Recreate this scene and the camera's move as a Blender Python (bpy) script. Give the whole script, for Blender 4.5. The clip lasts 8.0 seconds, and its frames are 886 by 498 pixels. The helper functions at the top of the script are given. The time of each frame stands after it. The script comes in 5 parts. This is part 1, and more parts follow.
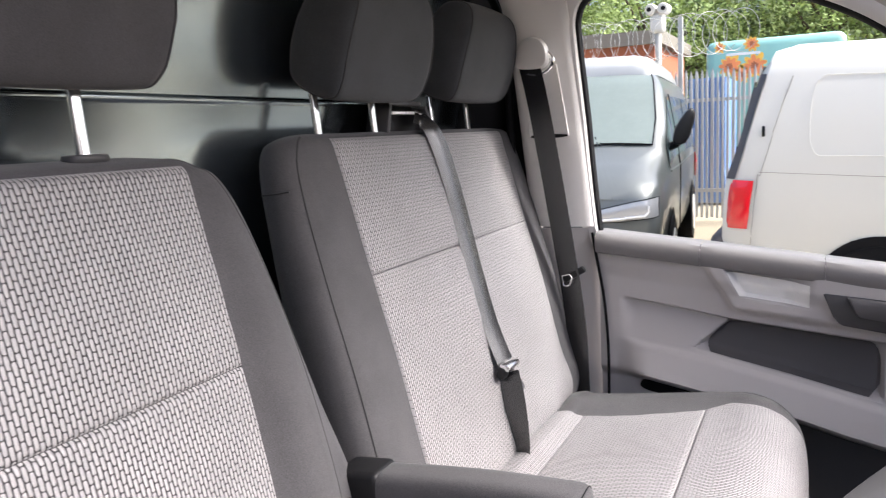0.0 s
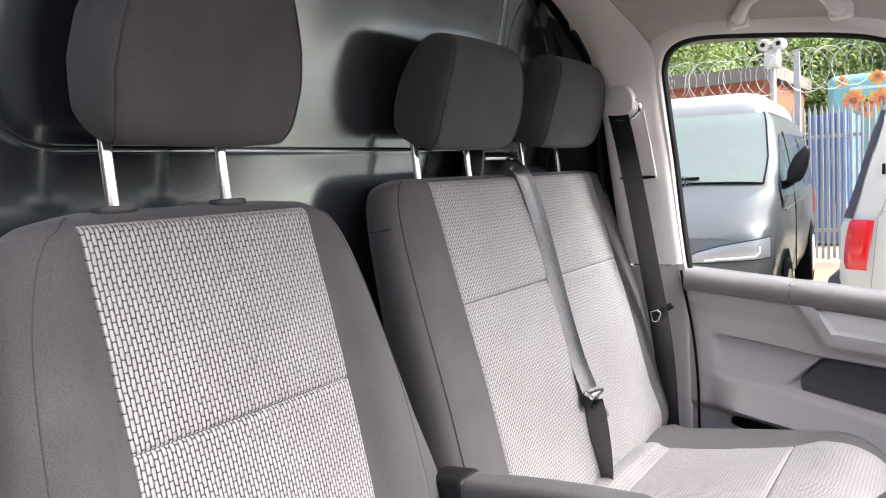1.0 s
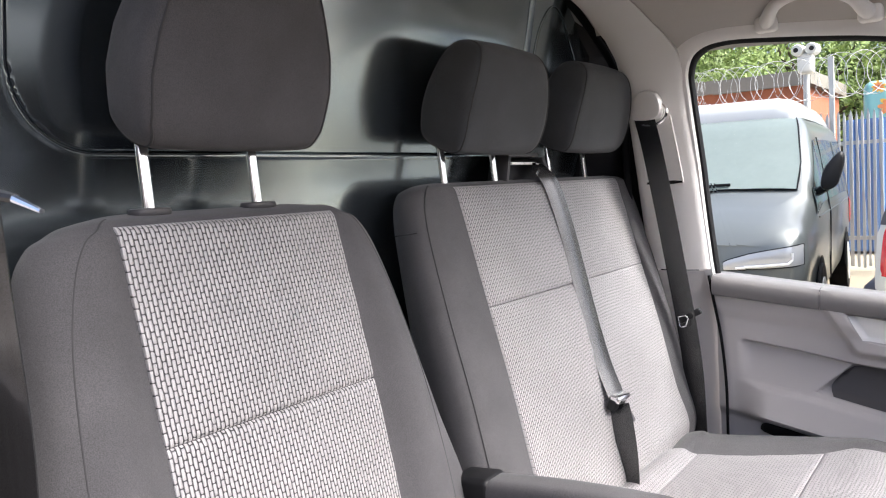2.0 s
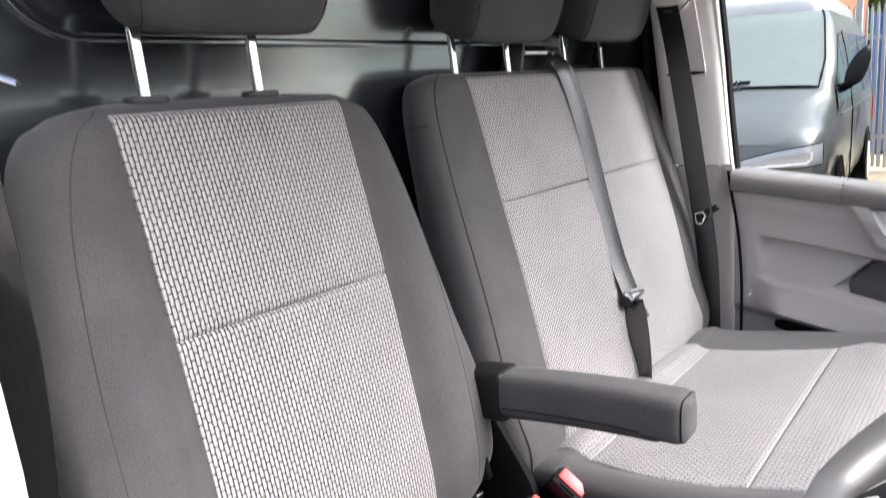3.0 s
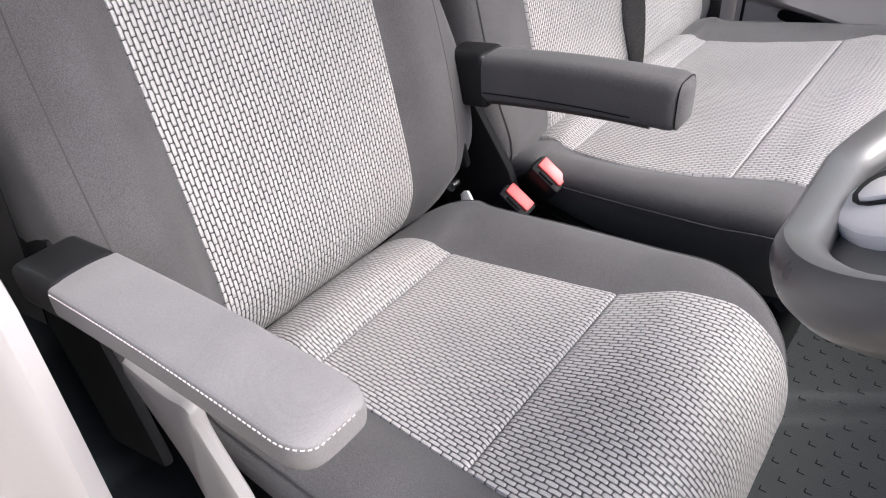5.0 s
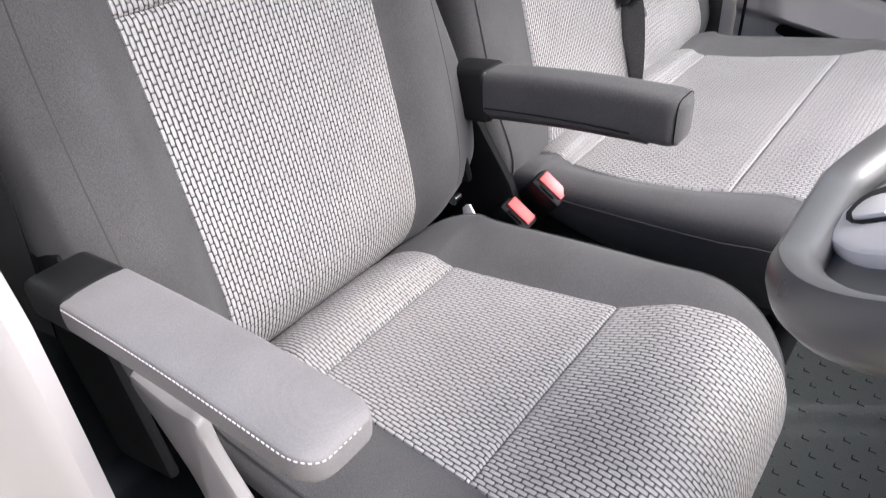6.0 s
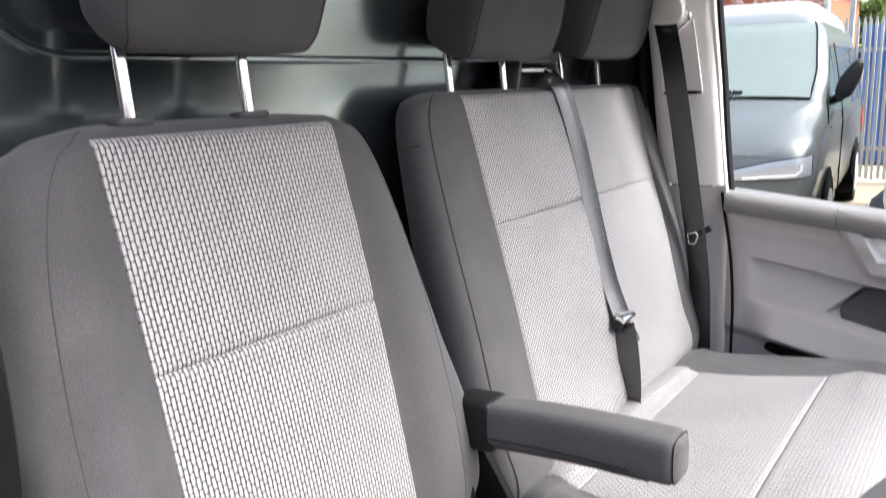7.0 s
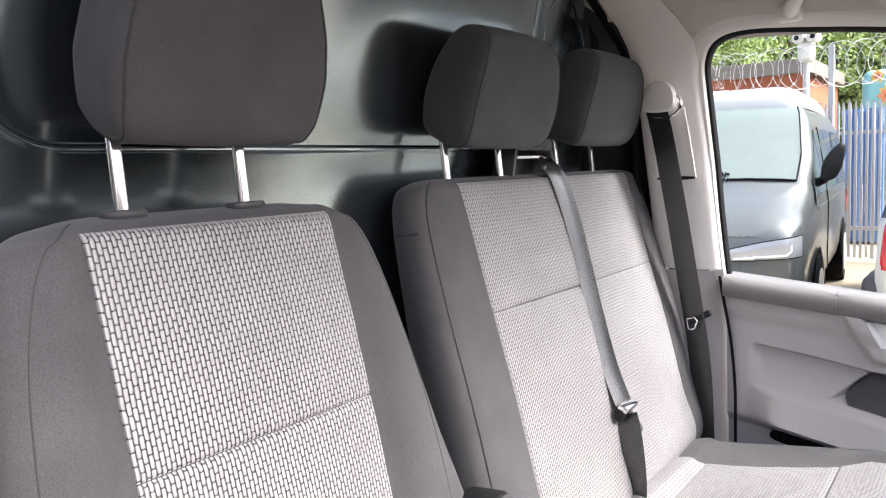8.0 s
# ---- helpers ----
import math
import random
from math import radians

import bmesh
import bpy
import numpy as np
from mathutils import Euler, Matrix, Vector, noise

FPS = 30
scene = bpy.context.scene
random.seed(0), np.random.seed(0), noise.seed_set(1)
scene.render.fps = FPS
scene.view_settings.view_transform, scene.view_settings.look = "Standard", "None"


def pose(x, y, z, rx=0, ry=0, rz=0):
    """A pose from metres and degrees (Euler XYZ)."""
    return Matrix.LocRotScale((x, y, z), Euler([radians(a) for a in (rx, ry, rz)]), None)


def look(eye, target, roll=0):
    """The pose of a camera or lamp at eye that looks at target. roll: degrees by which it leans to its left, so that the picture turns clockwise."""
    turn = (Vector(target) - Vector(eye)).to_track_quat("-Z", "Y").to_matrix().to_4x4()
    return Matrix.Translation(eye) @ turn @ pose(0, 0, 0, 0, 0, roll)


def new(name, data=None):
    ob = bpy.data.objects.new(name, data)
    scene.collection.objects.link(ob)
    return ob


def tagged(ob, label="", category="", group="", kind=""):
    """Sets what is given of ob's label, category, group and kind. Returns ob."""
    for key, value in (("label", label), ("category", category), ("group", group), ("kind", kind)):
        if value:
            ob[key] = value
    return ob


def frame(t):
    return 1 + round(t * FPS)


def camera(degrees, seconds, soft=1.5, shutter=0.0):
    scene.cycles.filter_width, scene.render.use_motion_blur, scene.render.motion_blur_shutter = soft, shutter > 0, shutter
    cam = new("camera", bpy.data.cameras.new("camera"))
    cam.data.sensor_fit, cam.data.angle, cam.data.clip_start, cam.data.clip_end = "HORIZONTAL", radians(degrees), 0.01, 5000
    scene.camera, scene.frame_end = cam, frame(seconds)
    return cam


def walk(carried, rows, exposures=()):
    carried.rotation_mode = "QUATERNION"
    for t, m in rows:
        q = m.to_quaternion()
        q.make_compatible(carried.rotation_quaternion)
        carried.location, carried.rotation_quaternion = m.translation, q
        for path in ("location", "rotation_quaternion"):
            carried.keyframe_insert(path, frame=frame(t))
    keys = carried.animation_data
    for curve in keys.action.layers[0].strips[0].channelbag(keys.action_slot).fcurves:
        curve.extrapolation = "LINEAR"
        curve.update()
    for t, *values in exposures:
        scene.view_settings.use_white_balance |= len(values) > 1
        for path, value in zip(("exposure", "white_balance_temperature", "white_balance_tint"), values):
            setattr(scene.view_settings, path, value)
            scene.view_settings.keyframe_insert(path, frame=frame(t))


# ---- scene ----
cam = camera(62.3, 8.0, soft=1.1, shutter=0.28)
PATH = [
    (0, (0.546, -0.077, 1.489), (-0.349, 1.685, 1.183), -2.9),
    (0.5, (0.591, -0.118, 1.493), (-0.473, 1.559, 1.257), -3.6),
    (1, (0.627, -0.162, 1.494), (-0.519, 1.467, 1.309), -3.3),
    (1.2, (0.635, -0.168, 1.492), (-0.525, 1.453, 1.319), -3.2),
    (2.3, (0.639, -0.172, 1.488), (-0.581, 1.405, 1.323), -3.4),
    (2.5, (0.637, -0.171, 1.487), (-0.587, 1.399, 1.296), -3.5),
    (3, (0.621, -0.151, 1.469), (-0.603, 1.376, 1.057), -4.1),
    (3.5, (0.594, -0.118, 1.438), (-0.574, 1.331, 0.706), -4.2),
    (4, (0.579, -0.109, 1.419), (-0.502, 1.254, 0.43), -3.7),
    (4.5, (0.576, -0.107, 1.415), (-0.453, 1.208, 0.316), -3.1),
    (4.7, (0.578, -0.107, 1.414), (-0.442, 1.196, 0.29), -3.0),
    (5.8, (0.582, -0.11, 1.423), (-0.431, 1.173, 0.272), -3.0),
    (6, (0.583, -0.113, 1.425), (-0.443, 1.189, 0.307), -3.0),
    (6.5, (0.585, -0.121, 1.46), (-0.522, 1.307, 0.602), -2.7),
    (7, (0.601, -0.129, 1.501), (-0.597, 1.417, 1.079), -2.4),
    (7.5, (0.608, -0.133, 1.512), (-0.62, 1.428, 1.274), -2.0),
    (8, (0.581, -0.115, 1.51), (-0.612, 1.476, 1.302), -2.5),
]
EXPOSE = [(0.0, 1.74, 6050, 11), (1.0, 1.86, 6050, 11), (2.5, 1.80, 5950, 9), (4.5, 1.56, 5950, 9), (6.0, 1.58, 5850, 8), (6.5, 1.82, 5900, 8), (7.0, 1.92, 5900, 8), (7.5, 2.05, 5950, 10), (8.0, 2.04, 6000, 10)]
walk(cam, [(t, look(eye, target, roll)) for t, eye, target, roll in PATH], EXPOSE)


# ---- light ----
world = bpy.data.worlds.new("sky")
scene.world = world
world.use_nodes = True
wn = world.node_tree
wn.nodes.clear()
sky = wn.nodes.new("ShaderNodeTexSky")
sky.sky_type, sky.sun_disc = "NISHITA", False
SUN_EL, SUN_AZ = radians(47), radians(78)
sky.sun_elevation, sky.sun_rotation = SUN_EL, SUN_AZ
sky.air_density, sky.dust_density, sky.ozone_density = 0.6, 8.0, 0.6
wbg = wn.nodes.new("ShaderNodeBackground")
wbg.inputs["Strength"].default_value = 0.15
wout = wn.nodes.new("ShaderNodeOutputWorld")
wn.links.new(sky.outputs[0], wbg.inputs[0])
wn.links.new(wbg.outputs[0], wout.inputs[0])
sun_data = bpy.data.lights.new("sun", "SUN")
sun_data.energy, sun_data.angle, sun_data.color = 1.0, radians(40), (1.0, 0.98, 0.97)
sun = new("sun", sun_data)
sun_dir = Vector((math.sin(SUN_AZ) * math.cos(SUN_EL), math.cos(SUN_AZ) * math.cos(SUN_EL), math.sin(SUN_EL)))
sun.matrix_world = look(sun_dir * 30, (0, 0, 0))


# ---- materials ----
def node(nt, kind, **sets):
    n = nt.nodes.new(kind)
    for k, v in sets.items():
        n.inputs[k.replace("_", " ")].default_value = v
    return n


def start_mat(name):
    m = bpy.data.materials.new(name)
    m.use_nodes = True
    nt = m.node_tree
    return m, nt, nt.nodes["Principled BSDF"]


def surface(name, color, rough=0.6, metal=0.0, grain=200.0, bump=0.1, depth=0.001, vary=0.12, patch=6.0, gloss_vary=0.08, coat=0.0, sheen=0.0, spec=0.5):
    """A plain surface with fine grain (bump) and slow patches in colour and gloss."""
    m, nt, p = start_mat(name)
    tc = nt.nodes.new("ShaderNodeTexCoord")
    fine = node(nt, "ShaderNodeTexNoise", Scale=grain, Detail=3.0)
    slow = node(nt, "ShaderNodeTexNoise", Scale=patch, Detail=5.0)
    for n in (fine, slow):
        nt.links.new(tc.outputs["Object"], n.inputs["Vector"])
    mix = nt.nodes.new("ShaderNodeMix")
    mix.data_type = "RGBA"
    a, b = mix.inputs[6], mix.inputs[7]
    a.default_value = (*[c * (1 - vary) for c in color], 1)
    b.default_value = (*[min(1, c * (1 + vary)) for c in color], 1)
    add = nt.nodes.new("ShaderNodeMath")
    add.operation = "MULTIPLY_ADD"
    add.inputs[1].default_value, add.inputs[2].default_value = 0.4, 0.0
    nt.links.new(fine.outputs[0], add.inputs[0])
    add2 = nt.nodes.new("ShaderNodeMath")
    add2.operation = "MULTIPLY_ADD"
    add2.inputs[1].default_value = 0.6
    nt.links.new(slow.outputs[0], add2.inputs[0])
    nt.links.new(add.outputs[0], add2.inputs[2])
    nt.links.new(add2.outputs[0], mix.inputs[0])
    nt.links.new(mix.outputs[2], p.inputs["Base Color"])
    rr = nt.nodes.new("ShaderNodeMapRange")
    rr.inputs[1].default_value, rr.inputs[2].default_value = 0.3, 0.7
    rr.inputs[3].default_value, rr.inputs[4].default_value = max(0.02, rough - gloss_vary), min(1, rough + gloss_vary)
    nt.links.new(slow.outputs[0], rr.inputs[0])
    nt.links.new(rr.outputs[0], p.inputs["Roughness"])
    p.inputs["Metallic"].default_value = metal
    p.inputs["Coat Weight"].default_value = coat
    p.inputs["Sheen Weight"].default_value = sheen
    p.inputs["Specular IOR Level"].default_value = spec
    if bump:
        bp = node(nt, "ShaderNodeBump", Strength=bump, Distance=depth)
        nt.links.new(fine.outputs[0], bp.inputs["Height"])
        nt.links.new(bp.outputs[0], p.inputs["Normal"])
    return m


def maths(nt, op, a, b=None, c=None):
    """A Math node; a, b and c are numbers or sockets."""
    n = nt.nodes.new("ShaderNodeMath")
    n.operation = op
    for k, v in enumerate((a, b, c)):
        if v is None:
            continue
        if isinstance(v, (int, float)):
            n.inputs[k].default_value = v
        else:
            nt.links.new(v, n.inputs[k])
    return n.outputs[0]


def woven(name, light, dark, pitch=0.0048, length=0.0120):
    """Upholstery of raised oblong yarn floats in staggered columns; UV is in metres."""
    m, nt, p = start_mat(name)
    uv = nt.nodes.new("ShaderNodeUVMap")
    wob = node(nt, "ShaderNodeTexNoise", Scale=170.0, Detail=2.0)
    nt.links.new(uv.outputs[0], wob.inputs["Vector"])
    thread = node(nt, "ShaderNodeTexNoise", Scale=1100.0, Detail=2.0)
    nt.links.new(uv.outputs[0], thread.inputs["Vector"])
    slow = node(nt, "ShaderNodeTexNoise", Scale=6.0, Detail=4.0)
    nt.links.new(uv.outputs[0], slow.inputs["Vector"])
    sep = nt.nodes.new("ShaderNodeSeparateXYZ")
    nt.links.new(uv.outputs[0], sep.inputs[0])
    shift = maths(nt, "SUBTRACT", wob.outputs[0], 0.5)
    u = maths(nt, "ADD", maths(nt, "DIVIDE", sep.outputs[0], pitch), maths(nt, "MULTIPLY", shift, 0.2))
    col = maths(nt, "FLOOR", u)
    odd = maths(nt, "MODULO", maths(nt, "ABSOLUTE", col), 2.0)
    v = maths(nt, "ADD", maths(nt, "ADD", maths(nt, "DIVIDE", sep.outputs[1], length), maths(nt, "MULTIPLY", odd, 0.5)), maths(nt, "MULTIPLY", shift, 0.2))
    fu = maths(nt, "ABSOLUTE", maths(nt, "SUBTRACT", maths(nt, "FRACT", u), 0.5))
    fv = maths(nt, "ABSOLUTE", maths(nt, "SUBTRACT", maths(nt, "FRACT", v), 0.5))
    du = maths(nt, "POWER", maths(nt, "DIVIDE", fu, 0.462), 2.4)
    dv = maths(nt, "POWER", maths(nt, "DIVIDE", fv, 0.496), 8.0)
    h = maths(nt, "MAXIMUM", maths(nt, "SUBTRACT", 1.0, maths(nt, "ADD", du, dv)), 0.0)
    height = maths(nt, "POWER", h, 0.5)
    fac = nt.nodes.new("ShaderNodeMapRange")
    fac.interpolation_type = "SMOOTHSTEP"
    fac.inputs[1].default_value, fac.inputs[2].default_value = 0.0, 0.65
    nt.links.new(h, fac.inputs[0])
    mix = nt.nodes.new("ShaderNodeMix")
    mix.data_type = "RGBA"
    mix.inputs[6].default_value, mix.inputs[7].default_value = (*dark, 1), (*light, 1)
    nt.links.new(fac.outputs[0], mix.inputs[0])
    dim = nt.nodes.new("ShaderNodeMapRange")
    dim.inputs[1].default_value, dim.inputs[2].default_value = 0.3, 0.7
    dim.inputs[3].default_value, dim.inputs[4].default_value = 0.9, 1.08
    nt.links.new(slow.outputs[0], dim.inputs[0])
    dim2 = nt.nodes.new("ShaderNodeMapRange")
    dim2.inputs[3].default_value, dim2.inputs[4].default_value = 0.75, 1.22
    nt.links.new(thread.outputs[0], dim2.inputs[0])
    hue = nt.nodes.new("ShaderNodeVectorMath")
    hue.operation = "SCALE"
    nt.links.new(mix.outputs[2], hue.inputs[0])
    nt.links.new(maths(nt, "MULTIPLY", dim.outputs[0], dim2.outputs[0]), hue.inputs["Scale"])
    nt.links.new(hue.outputs[0], p.inputs["Base Color"])
    bp = node(nt, "ShaderNodeBump", Strength=1.0, Distance=0.0018)
    nt.links.new(height, bp.inputs["Height"])
    bp2 = node(nt, "ShaderNodeBump", Strength=0.2, Distance=0.0005)
    nt.links.new(thread.outputs[0], bp2.inputs["Height"])
    nt.links.new(bp.outputs[0], bp2.inputs["Normal"])
    nt.links.new(bp2.outputs[0], p.inputs["Normal"])
    p.inputs["Roughness"].default_value = 0.42
    p.inputs["Specular IOR Level"].default_value = 0.5
    p.inputs["Sheen Weight"].default_value = 0.05
    return m


def twill(name, color, rough=0.85, pitch=900.0, strap=False, fleck=0.27):
    """Fine dark cloth or webbing: a diagonal rib in the bump, slow patches in the colour."""
    m, nt, p = start_mat(name)
    tc = nt.nodes.new("ShaderNodeTexCoord")
    wave = node(nt, "ShaderNodeTexWave", Scale=pitch, Distortion=1.5, Detail=1.0)
    wave.bands_direction = "DIAGONAL"
    fine = node(nt, "ShaderNodeTexNoise", Scale=900.0, Detail=4.0)
    slow = node(nt, "ShaderNodeTexNoise", Scale=14.0, Detail=4.0)
    for n in (wave, fine, slow):
        nt.links.new(tc.outputs["Object"], n.inputs["Vector"])
    tint = nt.nodes.new("ShaderNodeMapRange")
    tint.inputs[1].default_value, tint.inputs[2].default_value = 0.3, 0.7
    tint.inputs[3].default_value, tint.inputs[4].default_value = 0.86, 1.12
    nt.links.new(slow.outputs[0], tint.inputs[0])
    t2 = nt.nodes.new("ShaderNodeMapRange")
    t2.inputs[1].default_value, t2.inputs[2].default_value = 0.3, 0.7
    t2.inputs[3].default_value, t2.inputs[4].default_value = 1 - fleck, 1 + fleck
    nt.links.new(fine.outputs[0], t2.inputs[0])
    mul = nt.nodes.new("ShaderNodeMath")
    mul.operation = "MULTIPLY"
    nt.links.new(tint.outputs[0], mul.inputs[0])
    nt.links.new(t2.outputs[0], mul.inputs[1])
    sc = nt.nodes.new("ShaderNodeVectorMath")
    sc.operation = "SCALE"
    sc.inputs[0].default_value = color
    nt.links.new(mul.outputs[0], sc.inputs["Scale"])
    nt.links.new(sc.outputs[0], p.inputs["Base Color"])
    bp = node(nt, "ShaderNodeBump", Strength=0.25, Distance=0.0005)
    nt.links.new(wave.outputs["Fac"], bp.inputs["Height"])
    nt.links.new(bp.outputs[0], p.inputs["Normal"])
    p.inputs["Roughness"].default_value = rough
    if strap:
        p.inputs["Sheen Weight"].default_value = 0.02
        p.inputs["Sheen Roughness"].default_value = 0.3
        p.inputs["IOR"].default_value = 2.0
    if not strap:
        p.inputs["Sheen Weight"].default_value = 0.10
        p.inputs["Sheen Roughness"].default_value = 0.5
    return m


M_WEAVE = woven("woven_seat_cloth", (0.366, 0.354, 0.355), (0.050, 0.048, 0.050))
M_CLOTH = twill("dark_seat_cloth", (0.063, 0.061, 0.064), fleck=0.34)
# near armrest: the same dark cloth, paled for light from the open door
M_CLOTH_ARM_LIT = twill("lit_armrest_cloth", (0.165, 0.158, 0.162), 0.7, fleck=0.1)
M_CLOTH_HEAD = twill("headrest_cloth", (0.044, 0.047, 0.052))
M_CLOTH_DRIVER = twill("driver_headrest_cloth", (0.059, 0.057, 0.061))
M_WEB = twill("belt_webbing", (0.004, 0.004, 0.005), 0.27, 700.0, True)
M_PIPING = surface("piping", (0.038, 0.037, 0.039), 0.8, grain=900, bump=0.2, depth=0.0005)
M_THREAD = surface("pale_thread", (0.42, 0.40, 0.40), 0.8, grain=900, bump=0.1)
M_CHROME = surface("brushed_chrome", (0.92, 0.91, 0.91), 0.14, 1.0, grain=600, bump=0.03, depth=0.0002, vary=0.05, gloss_vary=0.05)
M_BLACK = surface("black_plastic", (0.010, 0.010, 0.011), 0.5, grain=1200, bump=0.25, depth=0.0004, vary=0.2, spec=0.3)
M_DARKTRIM = surface("dark_trim_plastic", (0.052, 0.05, 0.052), 0.55, grain=1100, bump=0.4, depth=0.0005, vary=0.12)
M_CAP = surface("sill_plastic", (0.165, 0.158, 0.156), 0.45, grain=1000, bump=0.4, depth=0.0005, vary=0.08, spec=0.3)
M_TRIM = surface("grey_door_plastic", (0.45, 0.43, 0.422), 0.5, grain=1000, bump=0.4, depth=0.0005, vary=0.06)
M_POCKET = surface("dark_grey_plastic", (0.085, 0.081, 0.084), 0.6, grain=1000, bump=0.4, depth=0.0005, vary=0.08)
M_SHELL = surface("pale_seat_plastic", (0.26, 0.25, 0.25), 0.4, grain=700, bump=0.2, depth=0.0004, vary=0.05)
M_CREAM = surface("pale_grey_trim", (0.73, 0.71, 0.69), 0.6, grain=900, bump=0.3, depth=0.0005, vary=0.04)
M_LINER = surface("headliner_cloth", (0.52, 0.495, 0.465), 0.95, grain=700, bump=0.5, depth=0.0008, vary=0.07, patch=12)
M_PAINT = surface("dark_gloss_paint", (0.012, 0.013, 0.016), 0.16, 0.0, grain=160, bump=0.0, vary=0.08, patch=3, gloss_vary=0.03)
M_PAINT.node_tree.nodes["Principled BSDF"].inputs["IOR"].default_value = 5.0
M_PAINT.node_tree.nodes["Principled BSDF"].inputs["Specular Tint"].default_value = (0.82, 0.95, 1.0, 1)
M_BODY = surface("white_body_paint", (0.34, 0.325, 0.33), 0.4, grain=300, bump=0.02, vary=0.03, coat=0.4)
M_RED = surface("red_button", (0.80, 0.13, 0.13), 0.45, grain=600, bump=0.1, vary=0.06)
M_STEER = surface("steering_leather", (0.105, 0.104, 0.105), 0.33, grain=900, bump=0.2, depth=0.0004, vary=0.12, spec=1.0)
M_SILVER = surface("satin_silver", (0.90, 0.87, 0.86), 0.32, 0.1, grain=500, bump=0.03, vary=0.05)
M_MAT = surface("rubber_mat", (0.046, 0.052, 0.051), 0.6, grain=420, bump=0.9, depth=0.0014, vary=0.14, patch=9)
M_RUBBER = surface("black_rubber", (0.006, 0.006, 0.007), 0.7, grain=500, bump=0.2, vary=0.15, spec=0.15)


def glass(name, tint=(0.9, 0.96, 0.94)):
    m, nt, p = start_mat(name)
    p.inputs["Base Color"].default_value = (*tint, 1)
    p.inputs["Roughness"].default_value = 0.02
    p.inputs["Transmission Weight"].default_value = 1.0
    p.inputs["IOR"].default_value = 1.02
    return m


M_GLASS = glass("window_glass")


# ---- building helpers ----
def part(name, bm, material, parent=None, label="", smooth=True, sharp=38):
    bmesh.ops.recalc_face_normals(bm, faces=bm.faces)
    me = bpy.data.meshes.new(name)
    bm.to_mesh(me)
    bm.free()
    me.materials.append(material)
    if smooth:
        me.shade_smooth()
        me.set_sharp_from_angle(angle=radians(sharp))
    ob = new(name, me)
    if parent:
        ob.parent = parent
    if label:
        ob["label"] = label
    return ob


def thing(name, label, category, group="", kind="", at=(0, 0, 0)):
    e = new(name)
    e.empty_display_size = 0.05
    return tagged(e, label, category, group, kind)


def sheet(rows, wrap=False, uv=None, caps=False):
    """A quad mesh through rows of points."""
    bm = bmesh.new()
    vs = [[bm.verts.new(p) for p in r] for r in rows]
    n = len(rows[0])
    lay = bm.loops.layers.uv.new("UVMap") if uv else None
    for i in range(len(rows) - 1):
        for j in range(n if wrap else n - 1):
            k = (j + 1) % n
            f = bm.faces.new((vs[i][j], vs[i][k], vs[i + 1][k], vs[i + 1][j]))
            if lay:
                for lp, (a, b) in zip(f.loops, ((i, j), (i, k), (i + 1, k), (i + 1, j))):
                    lp[lay].uv = uv[a][b]
    if caps:
        bm.faces.new(vs[0])
        bm.faces.new(vs[-1])
    return bm


def box(size, at=(0, 0, 0), r=0.0, seg=2, turn=None, bm=None):
    """A box with rounded edges, added to bm or new."""
    out = bm or bmesh.new()
    t = bmesh.new()
    bmesh.ops.create_cube(t, size=1.0)
    bmesh.ops.scale(t, vec=size, verts=t.verts)
    if r:
        bmesh.ops.bevel(t, geom=t.edges[:], offset=r, segments=seg, affect="EDGES", profile=0.5)
    m = Matrix.Translation(at) @ (turn.to_4x4() if turn else Matrix())
    bmesh.ops.transform(t, matrix=m, verts=t.verts)
    me = bpy.data.meshes.new("tmp")
    t.to_mesh(me)
    t.free()
    out.from_mesh(me)
    bpy.data.meshes.remove(me)
    return out


def smooth_line(pts, n=24):
    """Points of a Catmull-Rom curve through pts."""
    P = [Vector(p) for p in pts]
    P = [P[0] * 2 - P[1]] + P + [P[-1] * 2 - P[-2]]
    out = []
    segs = len(P) - 3
    for k in range(n):
        s = k / (n - 1) * segs
        i = min(int(s), segs - 1)
        t = s - i
        a, b, c, d = P[i:i + 4]
        out.append(0.5 * ((2 * b) + (c - a) * t + (2 * a - 5 * b + 4 * c - d) * t * t + (3 * b - a - 3 * c + d) * t ** 3))
    return out


def tube(pts, radius, seg=8, closed=False, bm=None, caps=True):
    """A round tube along points; radius may be a list."""
    out = bm or bmesh.new()
    P = [Vector(p) for p in pts]
    n = len(P)
    rings = []
    up = None
    for i, p in enumerate(P):
        a = P[(i - 1) % n] if closed or i else P[0]
        b = P[(i + 1) % n] if closed or i < n - 1 else P[-1]
        d = (b - a).normalized()
        if up is None:
            up = d.orthogonal().normalized()
        up = (up - d * up.dot(d)).normalized()
        side = d.cross(up)
        r = radius[i] if isinstance(radius, (list, tuple)) else radius
        rings.append([out.verts.new(p + (up * math.cos(2 * math.pi * k / seg) + side * math.sin(2 * math.pi * k / seg)) * r) for k in range(seg)])
    for i in range(n if closed else n - 1):
        q = rings[(i + 1) % n]
        for k in range(seg):
            out.faces.new((rings[i][k], rings[i][(k + 1) % seg], q[(k + 1) % seg], q[k]))
    if caps and not closed:
        out.faces.new(rings[0])
        out.faces.new(rings[-1])
    return out


def rounded(poly, times=3):
    """A closed 2D outline with its corners cut round (Chaikin)."""
    for _ in range(times):
        out = []
        for i, a in enumerate(poly):
            b = poly[(i + 1) % len(poly)]
            out.append(tuple(x * 0.75 + y * 0.25 for x, y in zip(a, b)))
            out.append(tuple(x * 0.25 + y * 0.75 for x, y in zip(a, b)))
        poly = out
    return poly


